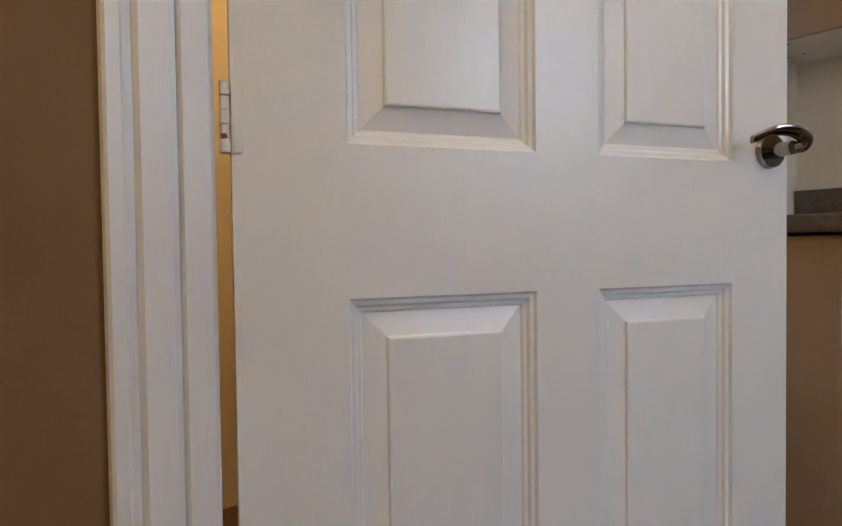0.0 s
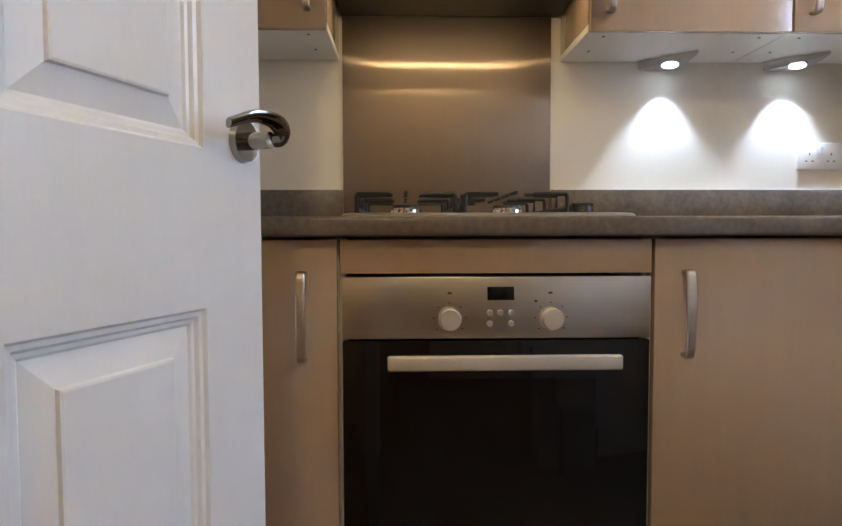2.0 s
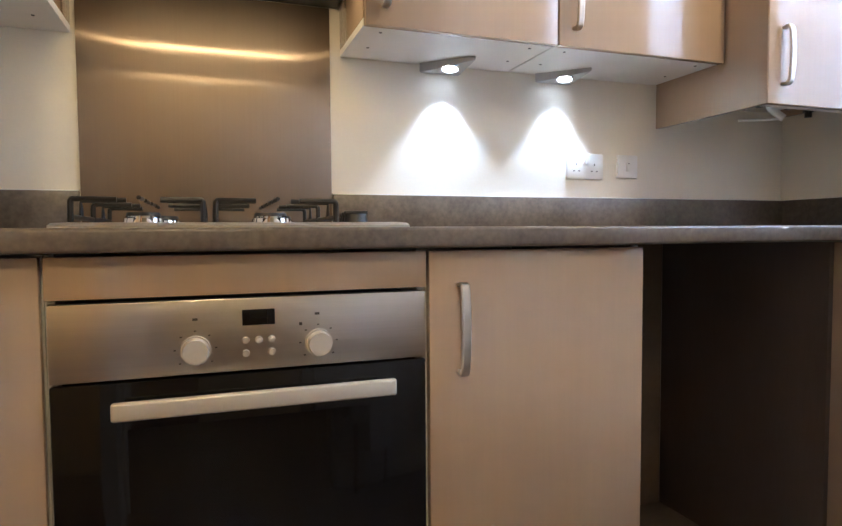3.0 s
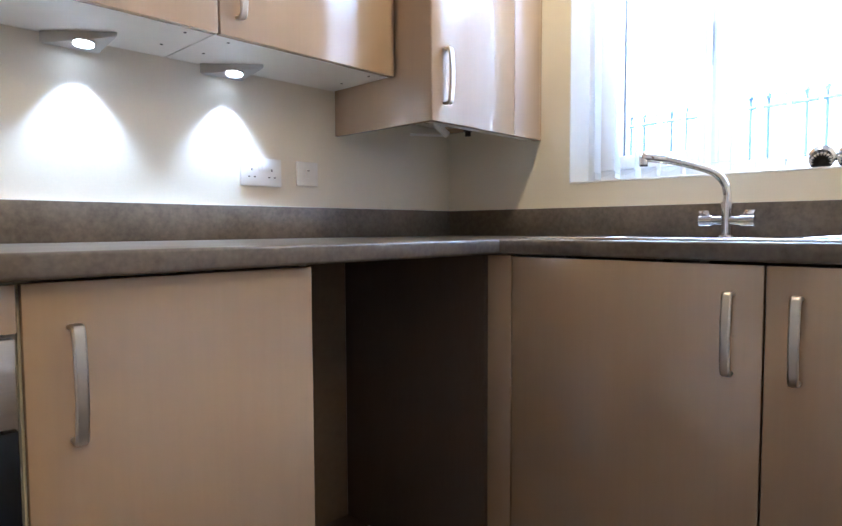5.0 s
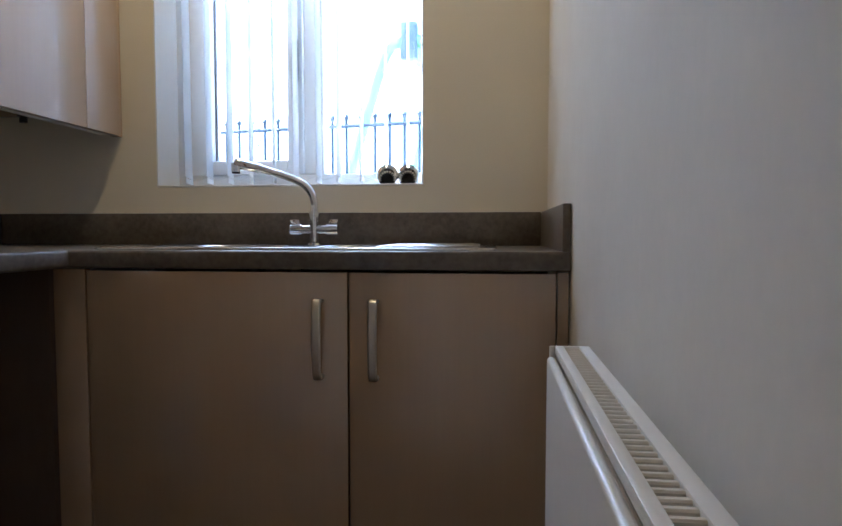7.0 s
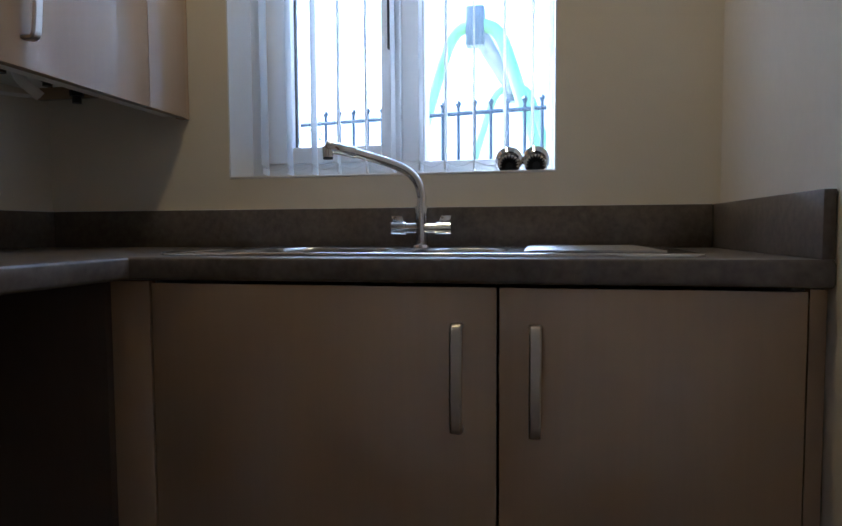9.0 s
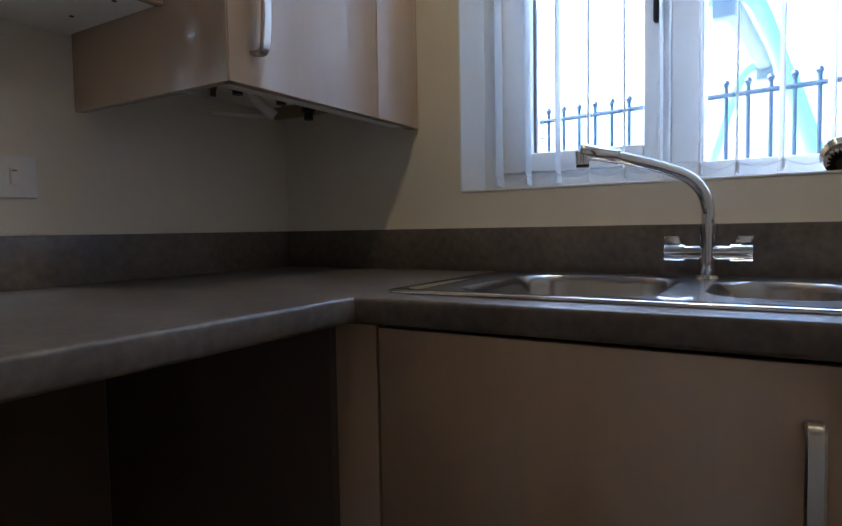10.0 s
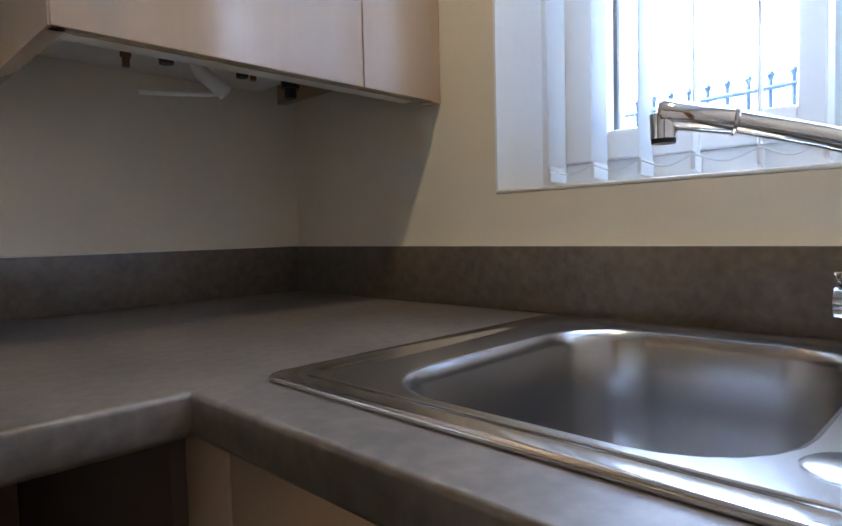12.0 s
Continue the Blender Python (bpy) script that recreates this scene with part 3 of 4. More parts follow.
def boiler_cabinet():
    x0, x1, yf, z0, z1 = 1.592, 2.116, 0.165, 1.229, 2.12
    u = thing("boiler_cabinet", (1.86, YH, z0), "beige wood-grain boiler housing cabinet with open underside", "wall cabinet")
    part("side_panel", one(x0, x0 + 0.018, yf + 0.002, YH - 0.002, z0, z1, 0.001), M_CAB, u)
    part("side_panel", one(x1 - 0.018, x1, yf + 0.021, YH - 0.002, z0 + 0.06, z1, 0.001), M_CAB, u)
    part("filler", one(x1 + 0.001, XR - 0.001, yf + 0.006, yf + 0.03, z0, z1, 0.001), M_CAB, u)
    part("bottom_rail", one(x0 + 0.018, x1 - 0.018, yf + 0.021, yf + 0.05, z0 + 0.002, z0 + 0.02, 0.001), M_CARC, u, "white front rail")
    part("top_panel", one(x0 + 0.018, x1 - 0.018, yf + 0.021, YH - 0.002, z1 - 0.018, z1), M_CARC, u)
    dr = part("door", one(x0 + 0.002, 1.975, yf, yf + 0.0195, z0, z1, 0.0016), M_CAB, u, "beige wood-grain door")
    part("panel", one(1.9765, x1, yf, yf + 0.0195, z0, z1, 0.0016), M_CAB, u)
    bow_handle(1.645, yf, 1.276, 1.428, dr)
    b = thing("boiler", (1.86, 0.4, 1.305), "white wall-hung boiler with pipes beneath", "boiler")
    part("body", one(1.64, 2.06, 0.26, YH - 0.003, 1.305, 2.0, 0.01), M_WHITEP, b)
    for i, (px, py, r, m, ln) in enumerate(((1.68, 0.36, 0.011, M_BLACKP, 0.03), (1.735, 0.37, 0.005, M_COPPER, 0.06),
                                            (1.785, 0.36, 0.010, M_BLACKP, 0.045), (1.90, 0.36, 0.009, M_BLACKP, 0.045),
                                            (1.93, 0.38, 0.005, M_COPPER, 0.04), (1.985, 0.36, 0.010, M_BLACKP, 0.072))):
        bm = bmesh.new()
        ln *= 0.72
        cyl(bm, (px, py, 1.305), (px, py, 1.300 - ln), r, None, 14)
        cyl(bm, (px, py, 1.300 - ln * 0.45), (px, py, 1.300 - ln * 0.70), r * 1.5, None, 8)
        part("pipe", bm, m, b, "dark valve on a short pipe" if m == M_BLACKP else "copper pipe")
    bm = bmesh.new()
    tube(bm, bend([(1.83, 0.37, 1.305), (1.835, 0.365, 1.27), (1.850, 0.352, 1.250), (1.862, 0.342, 1.236)], 5), 0.011, 14)
    tube(bm, bend([(1.862, 0.342, 1.238), (1.84, 0.37, 1.236), (1.77, 0.42, 1.238)], 4), 0.004, 10)
    part("drain_pipe", bm, M_WHITEP, b, "white plastic drain pipe")


def triangle_light(x, y):
    z = 1.366
    u = thing("under_cabinet_light", (x, y, z), "grey triangular under-cabinet light, lit", "light", "under-cabinet lights")
    # flat three-cornered body, thicker along its wall side
    bm = bmesh.new()
    pts = [Vector((-0.064, 0.112, 0)), Vector((0.060, 0.000, 0)), Vector((0.057, 0.112, 0))]
    ring = []
    for i, b in enumerate(pts):
        a, c = (pts[i - 1] - b).normalized(), (pts[(i + 1) % 3] - b).normalized()
        ring += [b + a * 0.008, b + (a + c) * 0.0018, b + c * 0.008]
    mid = Vector((0.018, 0.075, 0))

    def under(v):
        return -0.010 - 0.016 * v.y / 0.112
    rings = [[(v.x, v.y, 0) for v in ring], [(v.x, v.y, under(v) + 0.003) for v in ring]]
    rings.append([(*(mid + (v - mid) * 0.95).xy, under(v)) for v in ring])
    r = skin(bm, rings)
    bm.faces.new(r[0][::-1])
    bmesh.ops.recalc_face_normals(bm, faces=bm.faces)
    part("housing", bm, M_GREYP, u, local=True)
    bm = bmesh.new()
    cyl(bm, (0.012, 0.068, -0.0185), (0.0118, 0.0677, -0.0215), 0.026, 0.024, 24)
    part("bezel", bm, M_CHROME, u, local=True)
    bm = bmesh.new()
    cyl(bm, (0.012, 0.068, -0.0205), (0.0118, 0.0677, -0.0235), 0.0205, None, 24)
    part("lens", bm, M_LED, u, "glowing white lens", local=True)
    return u


base_unit(XL + 0.001, -0.007, -0.075, "narrow beige wood-grain base cabinet beside the oven")
base_unit(0.602, 1.076, 0.665, "beige wood-grain base cabinet with a bow handle")
sink_unit()
worktop()
wall_cabinet(XL + 0.001, -0.062, -0.106, "narrow beige wall cabinet beside the extractor hood")
wall_cabinet(0.566, 1.058, 0.612, "beige wood-grain wall cabinet over the worktop")
wall_cabinet(1.060, 1.588, 1.106, "beige wood-grain wall cabinet over the worktop")
boiler_cabinet()
light_a = triangle_light(0.845, 0.452)
copy_thing(light_a, pose(1.205, 0.452, 1.366))

# ---- cooker ----


def oven():
    o = thing("oven", (0.297, 0.25, 0.14), "built-in electric oven with steel fascia and black glass door", "oven")
    part("body", one(0.012, 0.583, 0.022, 0.53, 0.15, 0.79), M_BLACK, o)
    f = part("fascia", one(0.0005, 0.5945, -0.003, 0.021, 0.678, 0.797, 0.0016), M_STEEL, o, "brushed steel control panel")
    for kx in (0.206, 0.402):
        bm = bmesh.new()
        cyl(bm, (kx, -0.003, 0.7165), (kx, -0.007, 0.7165), 0.0235, None, 28)
        cyl(bm, (kx, -0.007, 0.7165), (kx, -0.025, 0.7165), 0.0205, 0.0190, 28)
        knob = part("knob", bm, M_SILVER, f, "silver rotary knob")
        for k in range(7):
            a = radians(-130 + 43 * k)
            bm = one(kx + 0.031 * math.sin(a) - 0.0018, kx + 0.031 * math.sin(a) + 0.0018, -0.0034, -0.0028,
                     0.7165 + 0.031 * math.cos(a) - 0.001, 0.7165 + 0.031 * math.cos(a) + 0.001)
            part("mark", bm, M_MARK, f)
    part("display", one(0.278, 0.330, -0.0042, -0.002, 0.752, 0.778, 0.0008), M_BLACKGLASS, f, "dark clock display")
    for bx, bz in ((0.283, 0.7275), (0.3035, 0.7275), (0.3245, 0.7275), (0.283, 0.7065), (0.3245, 0.7065)):
        bm = bmesh.new()
        cyl(bm, (bx, -0.002, bz), (bx, -0.0065, bz), 0.0062, 0.0056, 18)
        part("button", bm, M_SILVER, f)
    part("mark", one(0.3695, 0.3745, -0.0036, -0.002, 0.7475, 0.7525), M_MARK, f)
    for kx in (0.206, 0.400):
        part("mark", one(kx - 0.004, kx + 0.004, -0.0034, -0.002, 0.764, 0.768), M_MARK, f)
    dr = part("door", one(0.0005, 0.5945, -0.004, 0.020, 0.205, 0.674, 0.002), M_BLACKGLASS, o, "black glass door")
    part("door_window", one(0.105, 0.490, -0.0046, -0.0036, 0.28, 0.600), M_BLACKGLASS, dr)
    bm = one(0.088, 0.526, -0.052, -0.038, 0.6255, 0.6535, 0.004, 3)
    hd = part("handle", bm, M_SILVER, dr, "satin steel bar handle")
    for hx in (0.125, 0.489):
        bm = bmesh.new()
        cyl(bm, (hx, -0.004, 0.6345), (hx, -0.039, 0.6345), 0.008, None, 14)
        part("handle_post", bm, M_NICKEL, hd)
    h = thing("oven_housing", (0.297, 0.25, 0), "beige oven housing with a filler panel above the oven", "base cabinet", "base cabinets")
    part("front_panel", one(-0.003, 0.598, 0.0, 0.019, 0.8035, 0.869, 0.0016), M_CAB, h)
    part("front_panel", one(-0.003, 0.598, 0.0, 0.019, 0.135, 0.201, 0.0016), M_CAB, h)
    part("shelf", one(-0.003, 0.598, 0.022, 0.53, 0.12, 0.146), M_CARC, h)
    part("side_panel", one(-0.006, 0.008, 0.022, YH - 0.01, 0.146, 0.872), M_CARC, h)
    part("side_panel", one(0.587, 0.601, 0.022, YH - 0.01, 0.146, 0.872), M_CARC, h)
    part("plinth", one(-0.006, 0.601, 0.05, 0.066, 0, 0.12), M_CAB, h)


def hob():
    x0, x1, y0, y1 = -0.006, 0.583, 0.022, 0.505
    h = thing("gas_hob", ((x0 + x1) / 2, 0.25, 0.912), "stainless steel gas hob with black pan supports", "hob")
    bm = bmesh.new()
    rings = []
    for inset, z in ((0, 0.9125), (0.0, 0.916), (0.004, 0.920), (0.012, 0.921), (0.022, 0.9175)):
        rings.append([(x, y, z) for x, y in rounded(x0 + inset, x1 - inset, y0 + inset, y1 - inset, 0.03)])
    skin(bm, rings)
    bmesh.ops.recalc_face_normals(bm, faces=bm.faces)
    part("plate", bm, M_STEEL, h, "stainless steel hob plate")
    burners = ((0.122, 0.145, 0.034), (0.126, 0.365, 0.052), (0.340, 0.145, 0.036), (0.372, 0.365, 0.040))
    for bx, by, r in burners:
        bm = bmesh.new()
        cyl(bm, (bx, by, 0.918), (bx, by, 0.930), r, r * 0.94, 28)
        cyl(bm, (bx, by, 0.930), (bx, by, 0.934), r * 0.80, None, 28)
        bu = part("burner", bm, M_CHROME, h, "bright metal burner ring")
        bm = bmesh.new()
        cyl(bm, (bx, by, 0.934), (bx, by, 0.940), r * 0.84, r * 0.78, 28)
        part("cap", bm, M_BLACK, bu)
    R = 0.0046
    for gx0, gx1 in ((0.025, 0.222), (0.242, 0.448)):
        bm = bmesh.new()
        for gy in (0.06, 0.255, 0.45):
            tube(bm, bend([(gx0, gy, 0.918), (gx0, gy, 0.950), (gx0 + 0.002, gy, 0.957), (gx0 + 0.009, gy, 0.959), (gx0 + 0.066, gy, 0.9585)], 5), R, 8)
            tube(bm, bend([(gx1, gy, 0.918), (gx1, gy, 0.950), (gx1 - 0.002, gy, 0.957), (gx1 - 0.009, gy, 0.959), (gx1 - 0.066, gy, 0.9585)], 5), R, 8)
        tube(bm, [(gx0, 0.06, 0.930), (gx0, 0.45, 0.930)], R, 8)
        tube(bm, [(gx1, 0.06, 0.930), (gx1, 0.45, 0.930)], R, 8)
        mid = (gx0 + gx1) / 2
        for by in (0.145, 0.365):
            for dx, dy in ((0.0, -0.085), (0.0, 0.085)):
                tube(bm, [(mid, by + dy, 0.962), (mid, by + dy * 0.25, 0.962)], R * 0.8, 8)
            tube(bm, [(gx0, by, 0.930), (gx0, by, 0.960), (gx0 + 0.07, by, 0.962)], R, 8)
            tube(bm, [(gx1, by, 0.930), (gx1, by, 0.960), (gx1 - 0.07, by, 0.962)], R, 8)
        part("pan_support", bm, M_BLACK, h, "black wire pan support")
    for k in range(4):
        ky, kx = 0.13 + 0.082 * k, 0.500 + 0.012 * k
        bm = bmesh.new()
        cyl(bm, (kx, ky, 0.918), (kx, ky, 0.938), 0.025, 0.021, 22)
        box(bm, kx - 0.023, kx + 0.023, ky - 0.005, ky + 0.005, 0.936, 0.945, 0.002)
        part("knob", bm, M_BLACKP, h, "black control knob")


def hood():
    h = thing("extractor_hood", (0.245, 0.3, 1.485), "dark extractor hood over the hob", "extractor hood")
    part("body", one(-0.056, 0.560, 0.135, YH - 0.002, 1.489, 1.60, 0.004), M_BLACK, h)
    # unseen lip, drawn down to block lounge_bulb's streak on the splashback
    part("front_lip", one(-0.056, 0.560, 0.120, 0.135, 1.450, 1.56, 0.003), M_STEEL, h)
    part("filter", one(0.03, 0.47, 0.150, 0.305, 1.484, 1.489), M_VOID, h)
    part("light_strip", one(-0.045, 0.540, 0.313, 0.331, 1.4835, 1.489, 0.001), M_STRIP, h, "warm glowing hood light")
    part("chimney", one(0.12, 0.38, 0.30, YH - 0.002, 1.60, ZC - 0.002, 0.003), M_STEEL, h)
    single("splashback", one(-0.052, 0.538, YH - 0.006, YH - 0.001, 0.9125, 1.488, 0.0008), M_SPLASH,
           "vertically brushed stainless steel splashback behind the hob", "splashback")


oven()
hob()
hood()

# ---- sink, tap, sockets, window things, radiator ----


def sink():
    Z = 0.913
    s = thing("sink", (1.89, -0.49, Z), "stainless steel inset sink with one and a half bowls and drainer", "sink")
    X0, X1, Y0, Y1 = 1.674, 2.096, -0.925, -0.050
    bowl = (1.714, 2.052, -0.408, -0.124, 0.075)
    half = (1.770, 2.020, -0.634, -0.452, 0.075)
    # raised, rounded rim and a slightly sunken deck
    bm = bmesh.new()
    rings = []
    for inset, z in ((0.0, Z), (0.0, Z + 0.0022), (0.0008, Z + 0.0036), (0.0024, Z + 0.0044), (0.0050, Z + 0.0046), (0.017, Z + 0.0046),
                     (0.020, Z + 0.0042), (0.024, Z + 0.0026), (0.028, Z + 0.0016), (0.033, Z + 0.0015)):
        rings.append([(x, y, z) for x, y in rounded(X0 + inset, X1 - inset, Y0 + inset, Y1 - inset, 0.016 + min(inset, 0.006))])
    skin(bm, rings, close=False)
    bmesh.ops.recalc_face_normals(bm, faces=bm.faces)
    part("rim", bm, M_RIM, s, "polished raised rim")
    i = 0.033
    bm = bmesh.new()
    sheet(bm, rounded(X0 + i, X1 - i, Y0 + i, Y1 - i, 0.022), [rounded(*bowl), rounded(*half)], Z + 0.0015)
    part("deck", bm, M_SINK, s, "satin steel deck")
    for name, b, deep in (("bowl", bowl, 0.155), ("half_bowl", half, 0.10)):
        bm = bmesh.new()
        rings = []
        for inset, z in ((0.0, 0.0015), (0.003, 0.0005), (0.006, -0.004), (0.0085, -0.012), (0.013, -deep * 0.6), (0.017, -deep + 0.03),
                         (0.026, -deep + 0.010), (0.040, -deep + 0.002), (0.06, -deep)):
            x0, x1, y0, y1, r = b
            rings.append([(x, y, Z + z) for x, y in rounded(x0 + inset, x1 - inset, y0 + inset, y1 - inset, max(0.03, r - 0.2 * inset))])
        skin(bm, rings)
        bmesh.ops.recalc_face_normals(bm, faces=bm.faces)
        bo = part(name, bm, M_SINK, s, "satin steel bowl")
        bm = bmesh.new()
        cx, cy = (b[0] + b[1]) / 2, (b[2] + b[3]) / 2
        cyl(bm, (cx, cy, Z - deep + 0.0005), (cx, cy, Z - deep + 0.003), 0.040, 0.034, 28)
        part("waste", bm, M_CHROME, bo)
    for k in range(6):
        x = 1.76 + 0.052 * k
        bm = bmesh.new()
        tube(bm, [(x, -0.665, Z + 0.001), (x, -0.68, Z + 0.0025), (x, -0.87, Z + 0.0025), (x, -0.885, Z + 0.001)], 0.005, 8)
        part("drainer_rib", bm, M_SINK, s)
    bm = bmesh.new()
    cyl(bm, (1.752, -0.430, Z + 0.0015), (1.752, -0.430, Z + 0.0032), 0.023, 0.020, 30)
    part("overflow_cover", bm, M_SINK, s, "round steel cover plate")


def tap():
    x, y, z = 2.060, -0.434, 0.9145
    t = thing("mixer_tap", (x, y, z), "chrome mixer tap with swivel spout and two levers", "tap")
    bm = bmesh.new()
    cyl(bm, (x, y, z), (x, y, z + 0.005), 0.021, 0.019, 28)
    cyl(bm, (x, y, z + 0.005), (x, y, z + 0.078), 0.0135, 0.0135, 28)
    part("body", bm, M_CHROME, t)
    bm = bmesh.new()
    cyl(bm, (x, y, z + 0.074), (x, y, z + 0.090), 0.0155, None, 28)
    part("collar", bm, M_CHROME, t)
    for s in (-1, 1):
        bm = bmesh.new()
        cyl(bm, (x, y + s * 0.008, z + 0.042), (x, y + s * 0.036, z + 0.042), 0.0125, 0.0112, 24)
        va = part("valve", bm, M_CHROME, t)
        bm = bmesh.new()
        cyl(bm, (x, y + s * 0.034, z + 0.042), (x, y + s * 0.066, z + 0.042), 0.0150, 0.0145, 12)
        tab = box(bm, x - 0.005, x + 0.005, y + s * 0.050 - 0.012, y + s * 0.050 + 0.012, z + 0.052, z + 0.069, 0.002)
        for v in tab:
            v.co.y += s * 0.35 * (v.co.z - z - 0.052)
        part("tap_head", bm, M_CHROME, va, "faceted chrome tap head")
    tip = Vector((1.963, -0.246, 1.134))
    base = Vector((x, y, z + 0.088))
    side = Vector((tip.x - x, tip.y - y, 0))
    pts = bend([base, base + Vector((0, 0, 0.026)), base + side * 0.045 + Vector((0, 0, 0.055)), base + side * 0.15 + Vector((0, 0, 0.078)),
                base + side * 0.34 + Vector((0, 0, 0.095)), base + side * 0.60 + Vector((0, 0, 0.110)), base + side * 0.70 + Vector((0, 0, 0.1155))], 8)
    bm = bmesh.new()
    tube(bm, pts, 0.0105, 20)
    sp = part("spout", bm, M_CHROME, t)
    bm = bmesh.new()
    d = side * 0.30 + Vector((0, 0, 0.011))
    st = base + side * 0.68 + Vector((0, 0, 0.1145))
    tube(bm, [st, st + d * 0.06, st + d * 0.5, st + d * 0.96, st + d * 1.02], [0.0112, 0.0125, 0.0125, 0.0135, 0.011], 20)
    cyl(bm, st + d * 0.93, st + d * 0.93 + Vector((0, 0, -0.022)), 0.0125, 0.0115, 20)
    part("spray_head", bm, M_CHROME, sp)
    bm = bmesh.new()
    tube(bm, [st - d * 0.01, st + d * 0.012, st + d * 0.05, st + d * 0.072], [0.0115, 0.0134, 0.0134, 0.0115], 20)
    part("joint_ring", bm, M_CHROME, sp)
    bm = bmesh.new()
    cyl(bm, st + d * 0.93 + Vector((0, 0, -0.022)), st + d * 0.93 + Vector((0, 0, -0.026)), 0.0105, None, 20)
    part("nozzle", bm, M_BLACKP, sp)


def sockets():
    y1 = YH - 0.0005
    s = thing("double_socket", (1.322, YH, 1.10), "white double wall socket with switches", "socket")
    x0, x1, z0, z1 = 1.257, 1.387, 1.061, 1.139
    part("plate", one(x0, x1, y1 - 0.011, y1, z0, z1, 0.003), M_WHITEP, s)
    f = y1 - 0.0115
    for cx in (x0 + 0.033, x1 - 0.033):
        for dx, dz, w, h in ((0, 0.010, 0.003, 0.006), (-0.009, -0.010, 0.0055, 0.003), (0.009, -0.010, 0.0055, 0.003)):
            part("pin_hole", one(cx + dx - w / 2, cx + dx + w / 2, f - 0.0004, f + 0.004, 1.096 + dz - h / 2, 1.096 + dz + h / 2), M_DOT, s)
    for cx in (1.315, 1.329):
        part("switch", one(cx - 0.0055, cx + 0.0055, f - 0.004, f + 0.003, 1.104, 1.128, 0.002), M_WHITEP, s, "white rocker switch")
    p = thing("wall_switch", (1.478, YH, 1.10), "white single wall switch plate", "switch")
    part("plate", one(1.441, 1.517, y1 - 0.010, y1, 1.068, 1.140, 0.003), M_WHITEP, p)
    part("rocker", one(1.473, 1.485, y1 - 0.014, y1 - 0.008, 1.090, 1.118, 0.002), M_WHITEP, p)
    part("neon", one(1.475, 1.483, y1 - 0.0145, y1 - 0.0135, 1.1125, 1.1145), M_MARK, p)


def blind():
    b = thing("vertical_blind", (2.20, -0.33, WZ0), "white vertical blind with its slats turned open", "blind")
    part("head_rail", one(2.18, 2.22, WY0 + 0.01, WY1 - 0.01, WZ1 - 0.035, WZ1 - 0.002, 0.003), M_UPVC, b)
    rng = random.Random(4)
    last = None
    for k in range(11):
        y = 0.002 - 0.0675 * k
        turn = radians(rng.uniform(-2, 2) + (12 if k < 5 else 5))
        w, z0, z1 = 0.036, 1.116, WZ1 - 0.04
        bm = bmesh.new()
        pr = [(-1, 0.0), (-0.5, 0.0022), (0, 0.003), (0.5, 0.0022), (1, 0.0)]
        c, s = math.cos(turn), math.sin(turn)
        lo, hi, sway = [], [], rng.uniform(-0.004, 0.004)
        for z, row in ((z0, lo), (z1, hi)):
            for a, o in pr:
                for t in (0.0007, -0.0007):
                    dx, dy = a * w, o + t
                    row.append((2.20 + c * dx - s * dy, y + s * dx + c * dy + (sway if row is lo else 0), z))
        order = [0, 2, 4, 6, 8, 9, 7, 5, 3, 1]
        r = skin(bm, [[lo[i] for i in order], [hi[i] for i in order]])
        bm.faces.new(r[0][::-1])
        bmesh.ops.recalc_face_normals(bm, faces=bm.faces)
        part("slat", bm, M_BLIND, b)
        bm = bmesh.new()
        box(bm, -0.033, 0.033, -0.003, 0.003, 0, 0.022, 0.002)
        bmesh.ops.rotate(bm, verts=bm.verts, cent=(0, 0, 0), matrix=Matrix.Rotation(turn, 3, "Z"))
        bmesh.ops.translate(bm, verts=bm.verts, vec=(2.20, y + sway, 1.094))
        part("slat_weight", bm, M_CHAIN, b)
        here = Vector((2.20 - 0.034 * c, y + sway - 0.034 * s, 1.112))
        if last is not None:
            mid = (here + last) / 2 + Vector((0, 0, -0.011))
            bm = bmesh.new()
            tube(bm, bend([last, mid, here], 6), 0.0011, 6)
            part("chain", bm, M_CHAIN, b)
        last = here


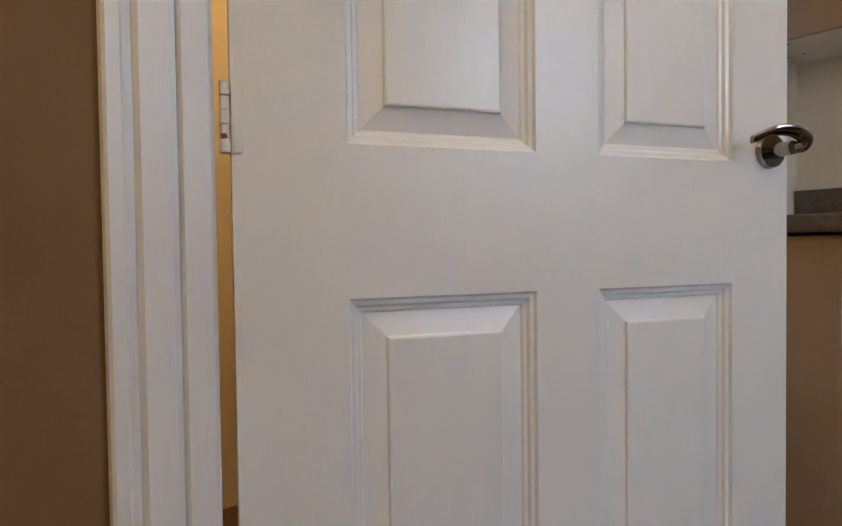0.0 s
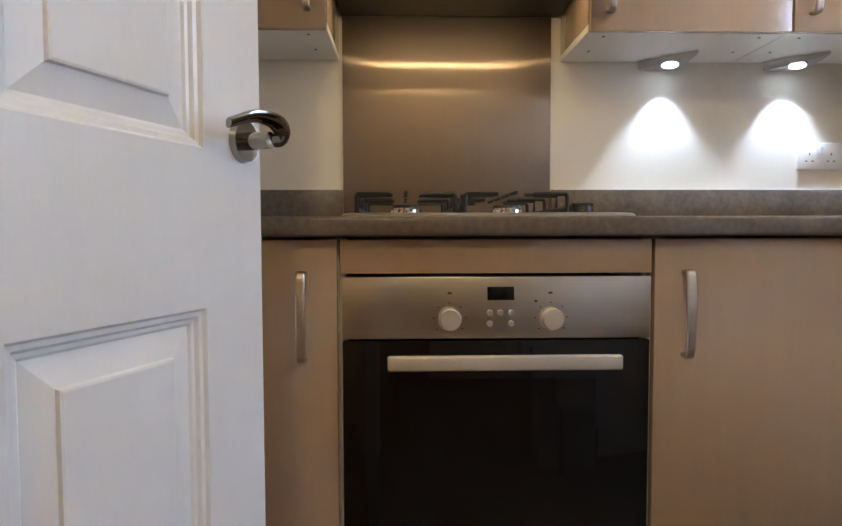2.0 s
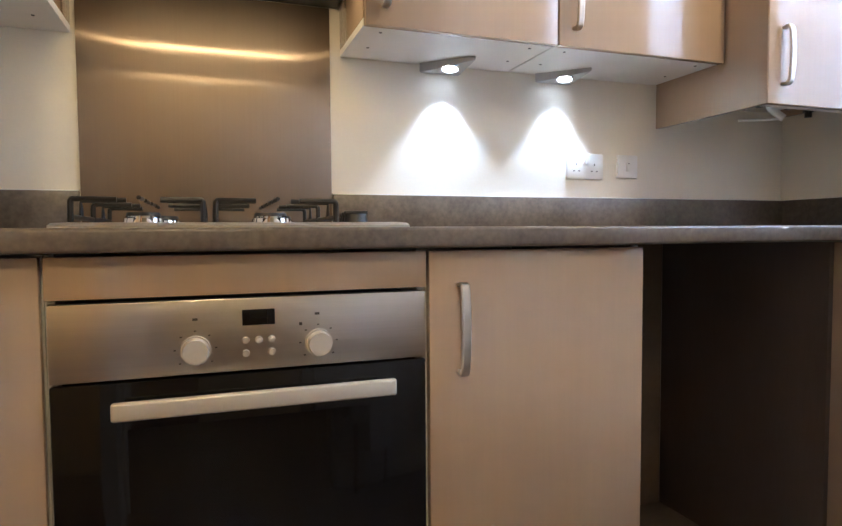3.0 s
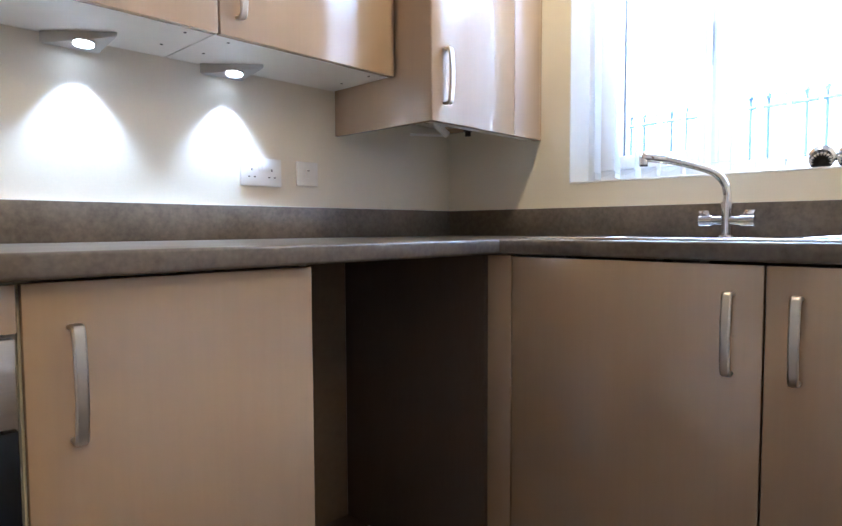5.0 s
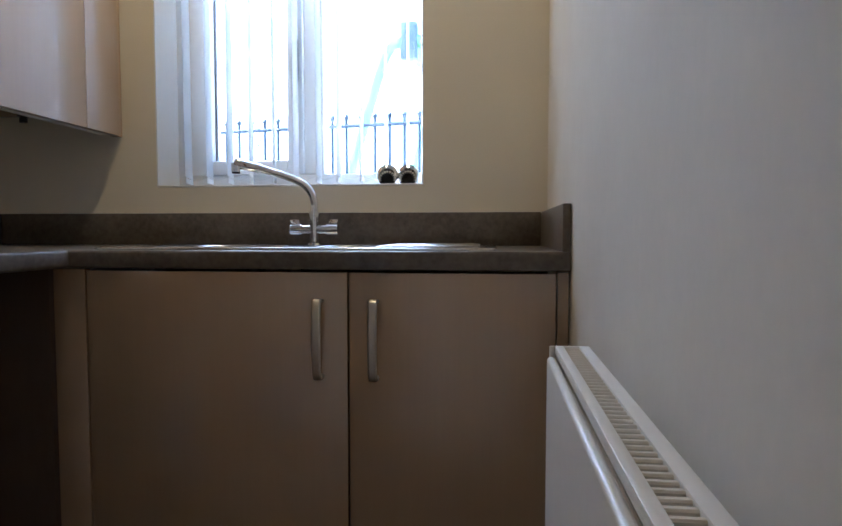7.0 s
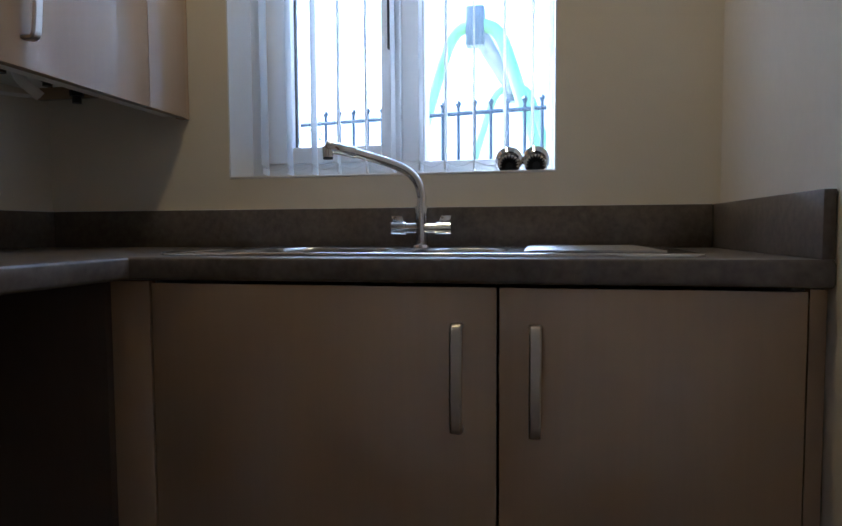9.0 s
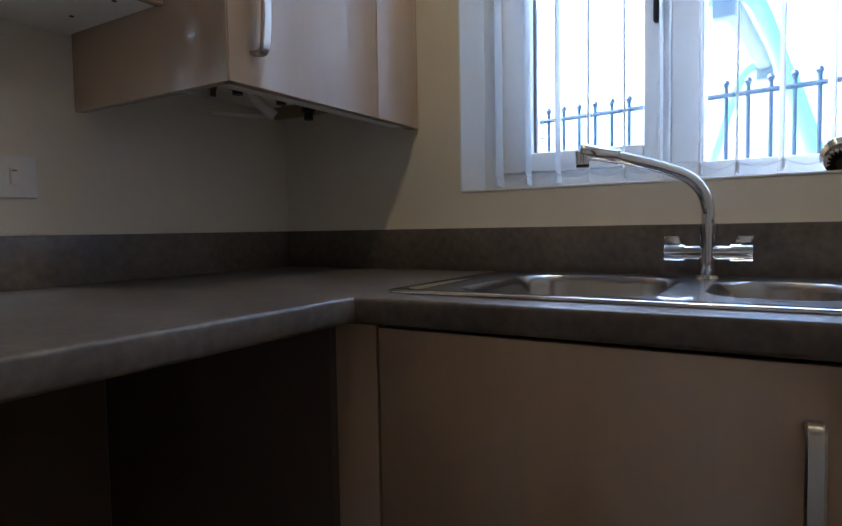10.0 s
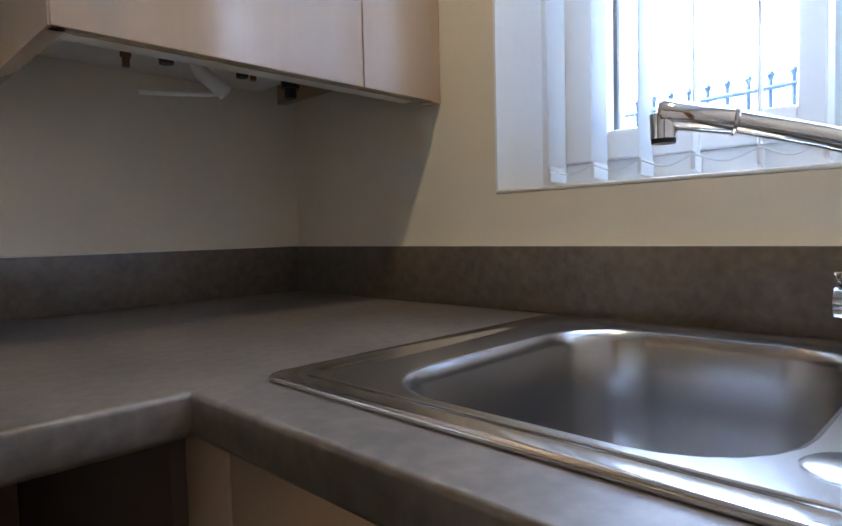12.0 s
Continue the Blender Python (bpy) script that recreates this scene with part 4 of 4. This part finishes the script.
def ornament():
    o = thing("sill_ornament", (2.149, -0.620, WZ0), "black shell-shaped ornament with a toothed silver rim", "ornament", "sill ornaments")
    R, C, r, c = 0.031, 0.023, 0.0205, 0.012

    def arc(rad, mid, x, n=28):
        """A ring cut off level by the sill."""
        return [(x, rad * math.cos(b), max(0.0006, mid + rad * math.sin(b))) for b in (2 * math.pi * j / n for j in range(n))]
    bm = bmesh.new()
    skin(bm, [arc(r, c, 0.002), arc((R + r) / 2, (C + c) / 2, -0.002), arc(R, C, 0.004), arc(R * 0.97, C, 0.014), arc(R * 0.75, C * 0.9, 0.026),
              arc(R * 0.4, C * 0.8, 0.032)])
    bmesh.ops.recalc_face_normals(bm, faces=bm.faces)
    part("shell", bm, M_CHROME, o, "scalloped silver shell", local=True)
    bm = bmesh.new()
    skin(bm, [arc(r * 0.99, c, 0.0025), arc(r * 0.8, c, 0.010), arc(r * 0.4, c, 0.016)])
    bmesh.ops.recalc_face_normals(bm, faces=bm.faces)
    part("hollow", bm, M_BLACKP, o, "black hollow", local=True)
    for j in range(11):
        b = radians(-8 + 19.6 * j)
        bm = bmesh.new()
        cyl(bm, (-0.001, r * 1.08 * math.cos(b), c + r * 1.08 * math.sin(b)), (0.001, r * 0.80 * math.cos(b), c + r * 0.80 * math.sin(b)), 0.0028, 0.0006, 6)
        part("tooth", bm, M_SILVER, o, local=True)
    return o


def radiator():
    r = thing("radiator", (0.9, YC + 0.05, 0.25), "white panel radiator with a slotted top grille", "radiator")
    x0, x1, z0, z1 = 0.660, 1.140, 0.25, 0.824
    yf, yb = -0.984, -1.020
    bm = bmesh.new()
    box(bm, x0 + 0.004, x1 - 0.002, yf - 0.003, yf + 0.007, z0, z1 - 0.012, 0.004, 3)
    part("front_panel", bm, M_RAD, r)
    part("back_panel", one(x0 + 0.004, x1 - 0.002, yb - 0.004, yb + 0.006, z0, z1 - 0.012, 0.004), M_RAD, r)
    for x in (x0, x1 - 0.003):
        part("side_panel", one(x, x + 0.003, yb - 0.004, yf + 0.004, z0 + 0.01, z1, 0.001), M_RAD, r)
    g = part("top_grille", one(x0, x1, yf - 0.012, yf - 0.002, z1 - 0.010, z1, 0.002), M_RAD, r, "slotted white grille")
    part("grille_edge", one(x0, x1, yb - 0.004, yb + 0.008, z1 - 0.010, z1, 0.002), M_RAD, g)
    n = 46
    for k in range(n + 1):
        x = x0 + 0.006 + (x1 - x0 - 0.014) * k / n
        bm = one(x, x + 0.0052, yb + 0.007, yf - 0.011, z1 - 0.006, z1 - 0.0015, 0.0012, 1)
        part("grille_bar", bm, M_RUST, g)
    part("convector", one(x0 + 0.01, x1 - 0.01, yb + 0.010, yf - 0.010, z0 + 0.02, z1 - 0.035), M_RUST, r)
    for x in (x0 + 0.06, x1 - 0.06):
        part("bracket", one(x - 0.012, x + 0.012, YC, yb, 0.40, 0.75), M_RAD, r)
    bm = bmesh.new()
    cyl(bm, (x1 - 0.03, yb + 0.02, 0.0), (x1 - 0.03, yb + 0.02, z0 + 0.02), 0.0075, None, 12)
    part("pipe", bm, M_COPPER, r)
    bm = bmesh.new()
    cyl(bm, (x0 + 0.03, yb + 0.02, 0.0), (x0 + 0.03, yb + 0.02, z0 + 0.02), 0.0075, None, 12)
    part("pipe", bm, M_COPPER, r)


def ceiling_lights():
    k = thing("ceiling_spotlight", (1.66, -0.32, ZC), "small ceiling spotlight with a warm bulb", "ceiling light")
    part("base_plate", one(1.61, 1.71, -0.37, -0.27, ZC - 0.03, ZC, 0.01), M_NICKEL, k)
    for y in (-0.32,):
        bm = bmesh.new()
        cyl(bm, (1.66, y, ZC - 0.03), (1.66, y, ZC - 0.10), 0.018, 0.024, 20)
        part("holder", bm, M_NICKEL, k)
    p = thing("ceiling_light", (0.05, -2.12, ZC), "warm flush ceiling light in the next room", "ceiling light")
    bm = bmesh.new()
    cyl(bm, (0.05, -2.12, ZC - 0.04), (0.05, -2.12, ZC), 0.06, 0.07, 24)
    part("holder", bm, M_WHITEP, p)


sink()
tap()
sockets()
blind()
orn = ornament()
copy_thing(orn, pose(2.149, -0.679, WZ0, 0, 0, -6))
radiator()
ceiling_lights()

# ---- outside ----


def swing():
    s = thing("playground_swing", (7.6, -0.2, -0.02), "green tubular playground swing frame", "swing")
    for name, x, y, z in (("near", 6.38, -0.10, 2.84), ("far", 8.9, -0.31, 2.84)):
        for sgn in (1, -1):
            bm = bmesh.new()
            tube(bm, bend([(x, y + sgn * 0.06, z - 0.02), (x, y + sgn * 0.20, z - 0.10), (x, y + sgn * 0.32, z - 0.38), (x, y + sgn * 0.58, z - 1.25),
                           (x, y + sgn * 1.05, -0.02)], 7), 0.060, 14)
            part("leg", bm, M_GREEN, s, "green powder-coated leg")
        bm = one(x - 0.07, x + 0.07, y - 0.085, y + 0.085, z - 0.22, z + 0.14, 0.02)
        part("hub", bm, M_HUB, s, "grey steel joint")
    bm = bmesh.new()
    tube(bm, [(6.38, -0.10, 2.80), (8.9, -0.31, 2.80)], 0.085, 14)
    part("crossbar", bm, M_HUB, s, "grey steel crossbar")


def fence():
    f = thing("metal_fence", (5.4, 0.2, -0.02), "blue-grey metal railing with flared finials", "fence")
    a, d = Vector((5.25, -0.89, 0)), Vector((0.152, 0.988, 0))
    for z in (1.83, 0.30):
        bm = bmesh.new()
        p, q = a - d * 2.4, a + d * 4.2
        tube(bm, [(p.x, p.y, z), (q.x, q.y, z)], 0.017, 8)
        part("rail", bm, M_FENCE, f)
    bar = None
    for k in range(52):
        p = a + d * (-2.35 + 0.127 * k)
        if bar is None:
            bm = bmesh.new()
            cyl(bm, (0, 0, 0), (0, 0, 1.89), 0.013, None, 10)
            cyl(bm, (0, 0, 1.89), (0, 0, 1.925), 0.010, 0.024, 10)
            cyl(bm, (0, 0, 1.925), (0, 0, 1.945), 0.024, 0.012, 10)
            bar = mesh_of("bar", bm, M_FENCE)
        ob = new("bar", bar)
        ob.parent = f
        ob.location = Vector((p.x, p.y, -0.02)) - f.matrix_basis.translation


swing()
fence()


def number_sign():
    """Two small numerals on the railing."""
    s = thing("number_sign", (5.50, 1.08, 1.76), "small grey numerals fixed to the railing", "sign")
    for text, dz in (("1", 0.045), ("2", -0.045)):
        cu = bpy.data.curves.new("numeral", "FONT")
        cu.body, cu.size, cu.extrude, cu.align_x, cu.align_y = text, 0.10, 0.003, "CENTER", "CENTER"
        tmp = bpy.data.objects.new("numeral", cu)
        me = bpy.data.meshes.new_from_object(tmp)
        bpy.data.objects.remove(tmp)
        me.materials.clear()
        me.materials.append(M_HUB)
        ob = new("numeral", me)
        ob.parent = s
        ob.matrix_basis = pose(-0.02, 0, dz, 90, 0, -90)
    part("dash", one(5.475, 5.482, 1.13, 1.17, 1.755, 1.775), M_HUB, s)


number_sign()
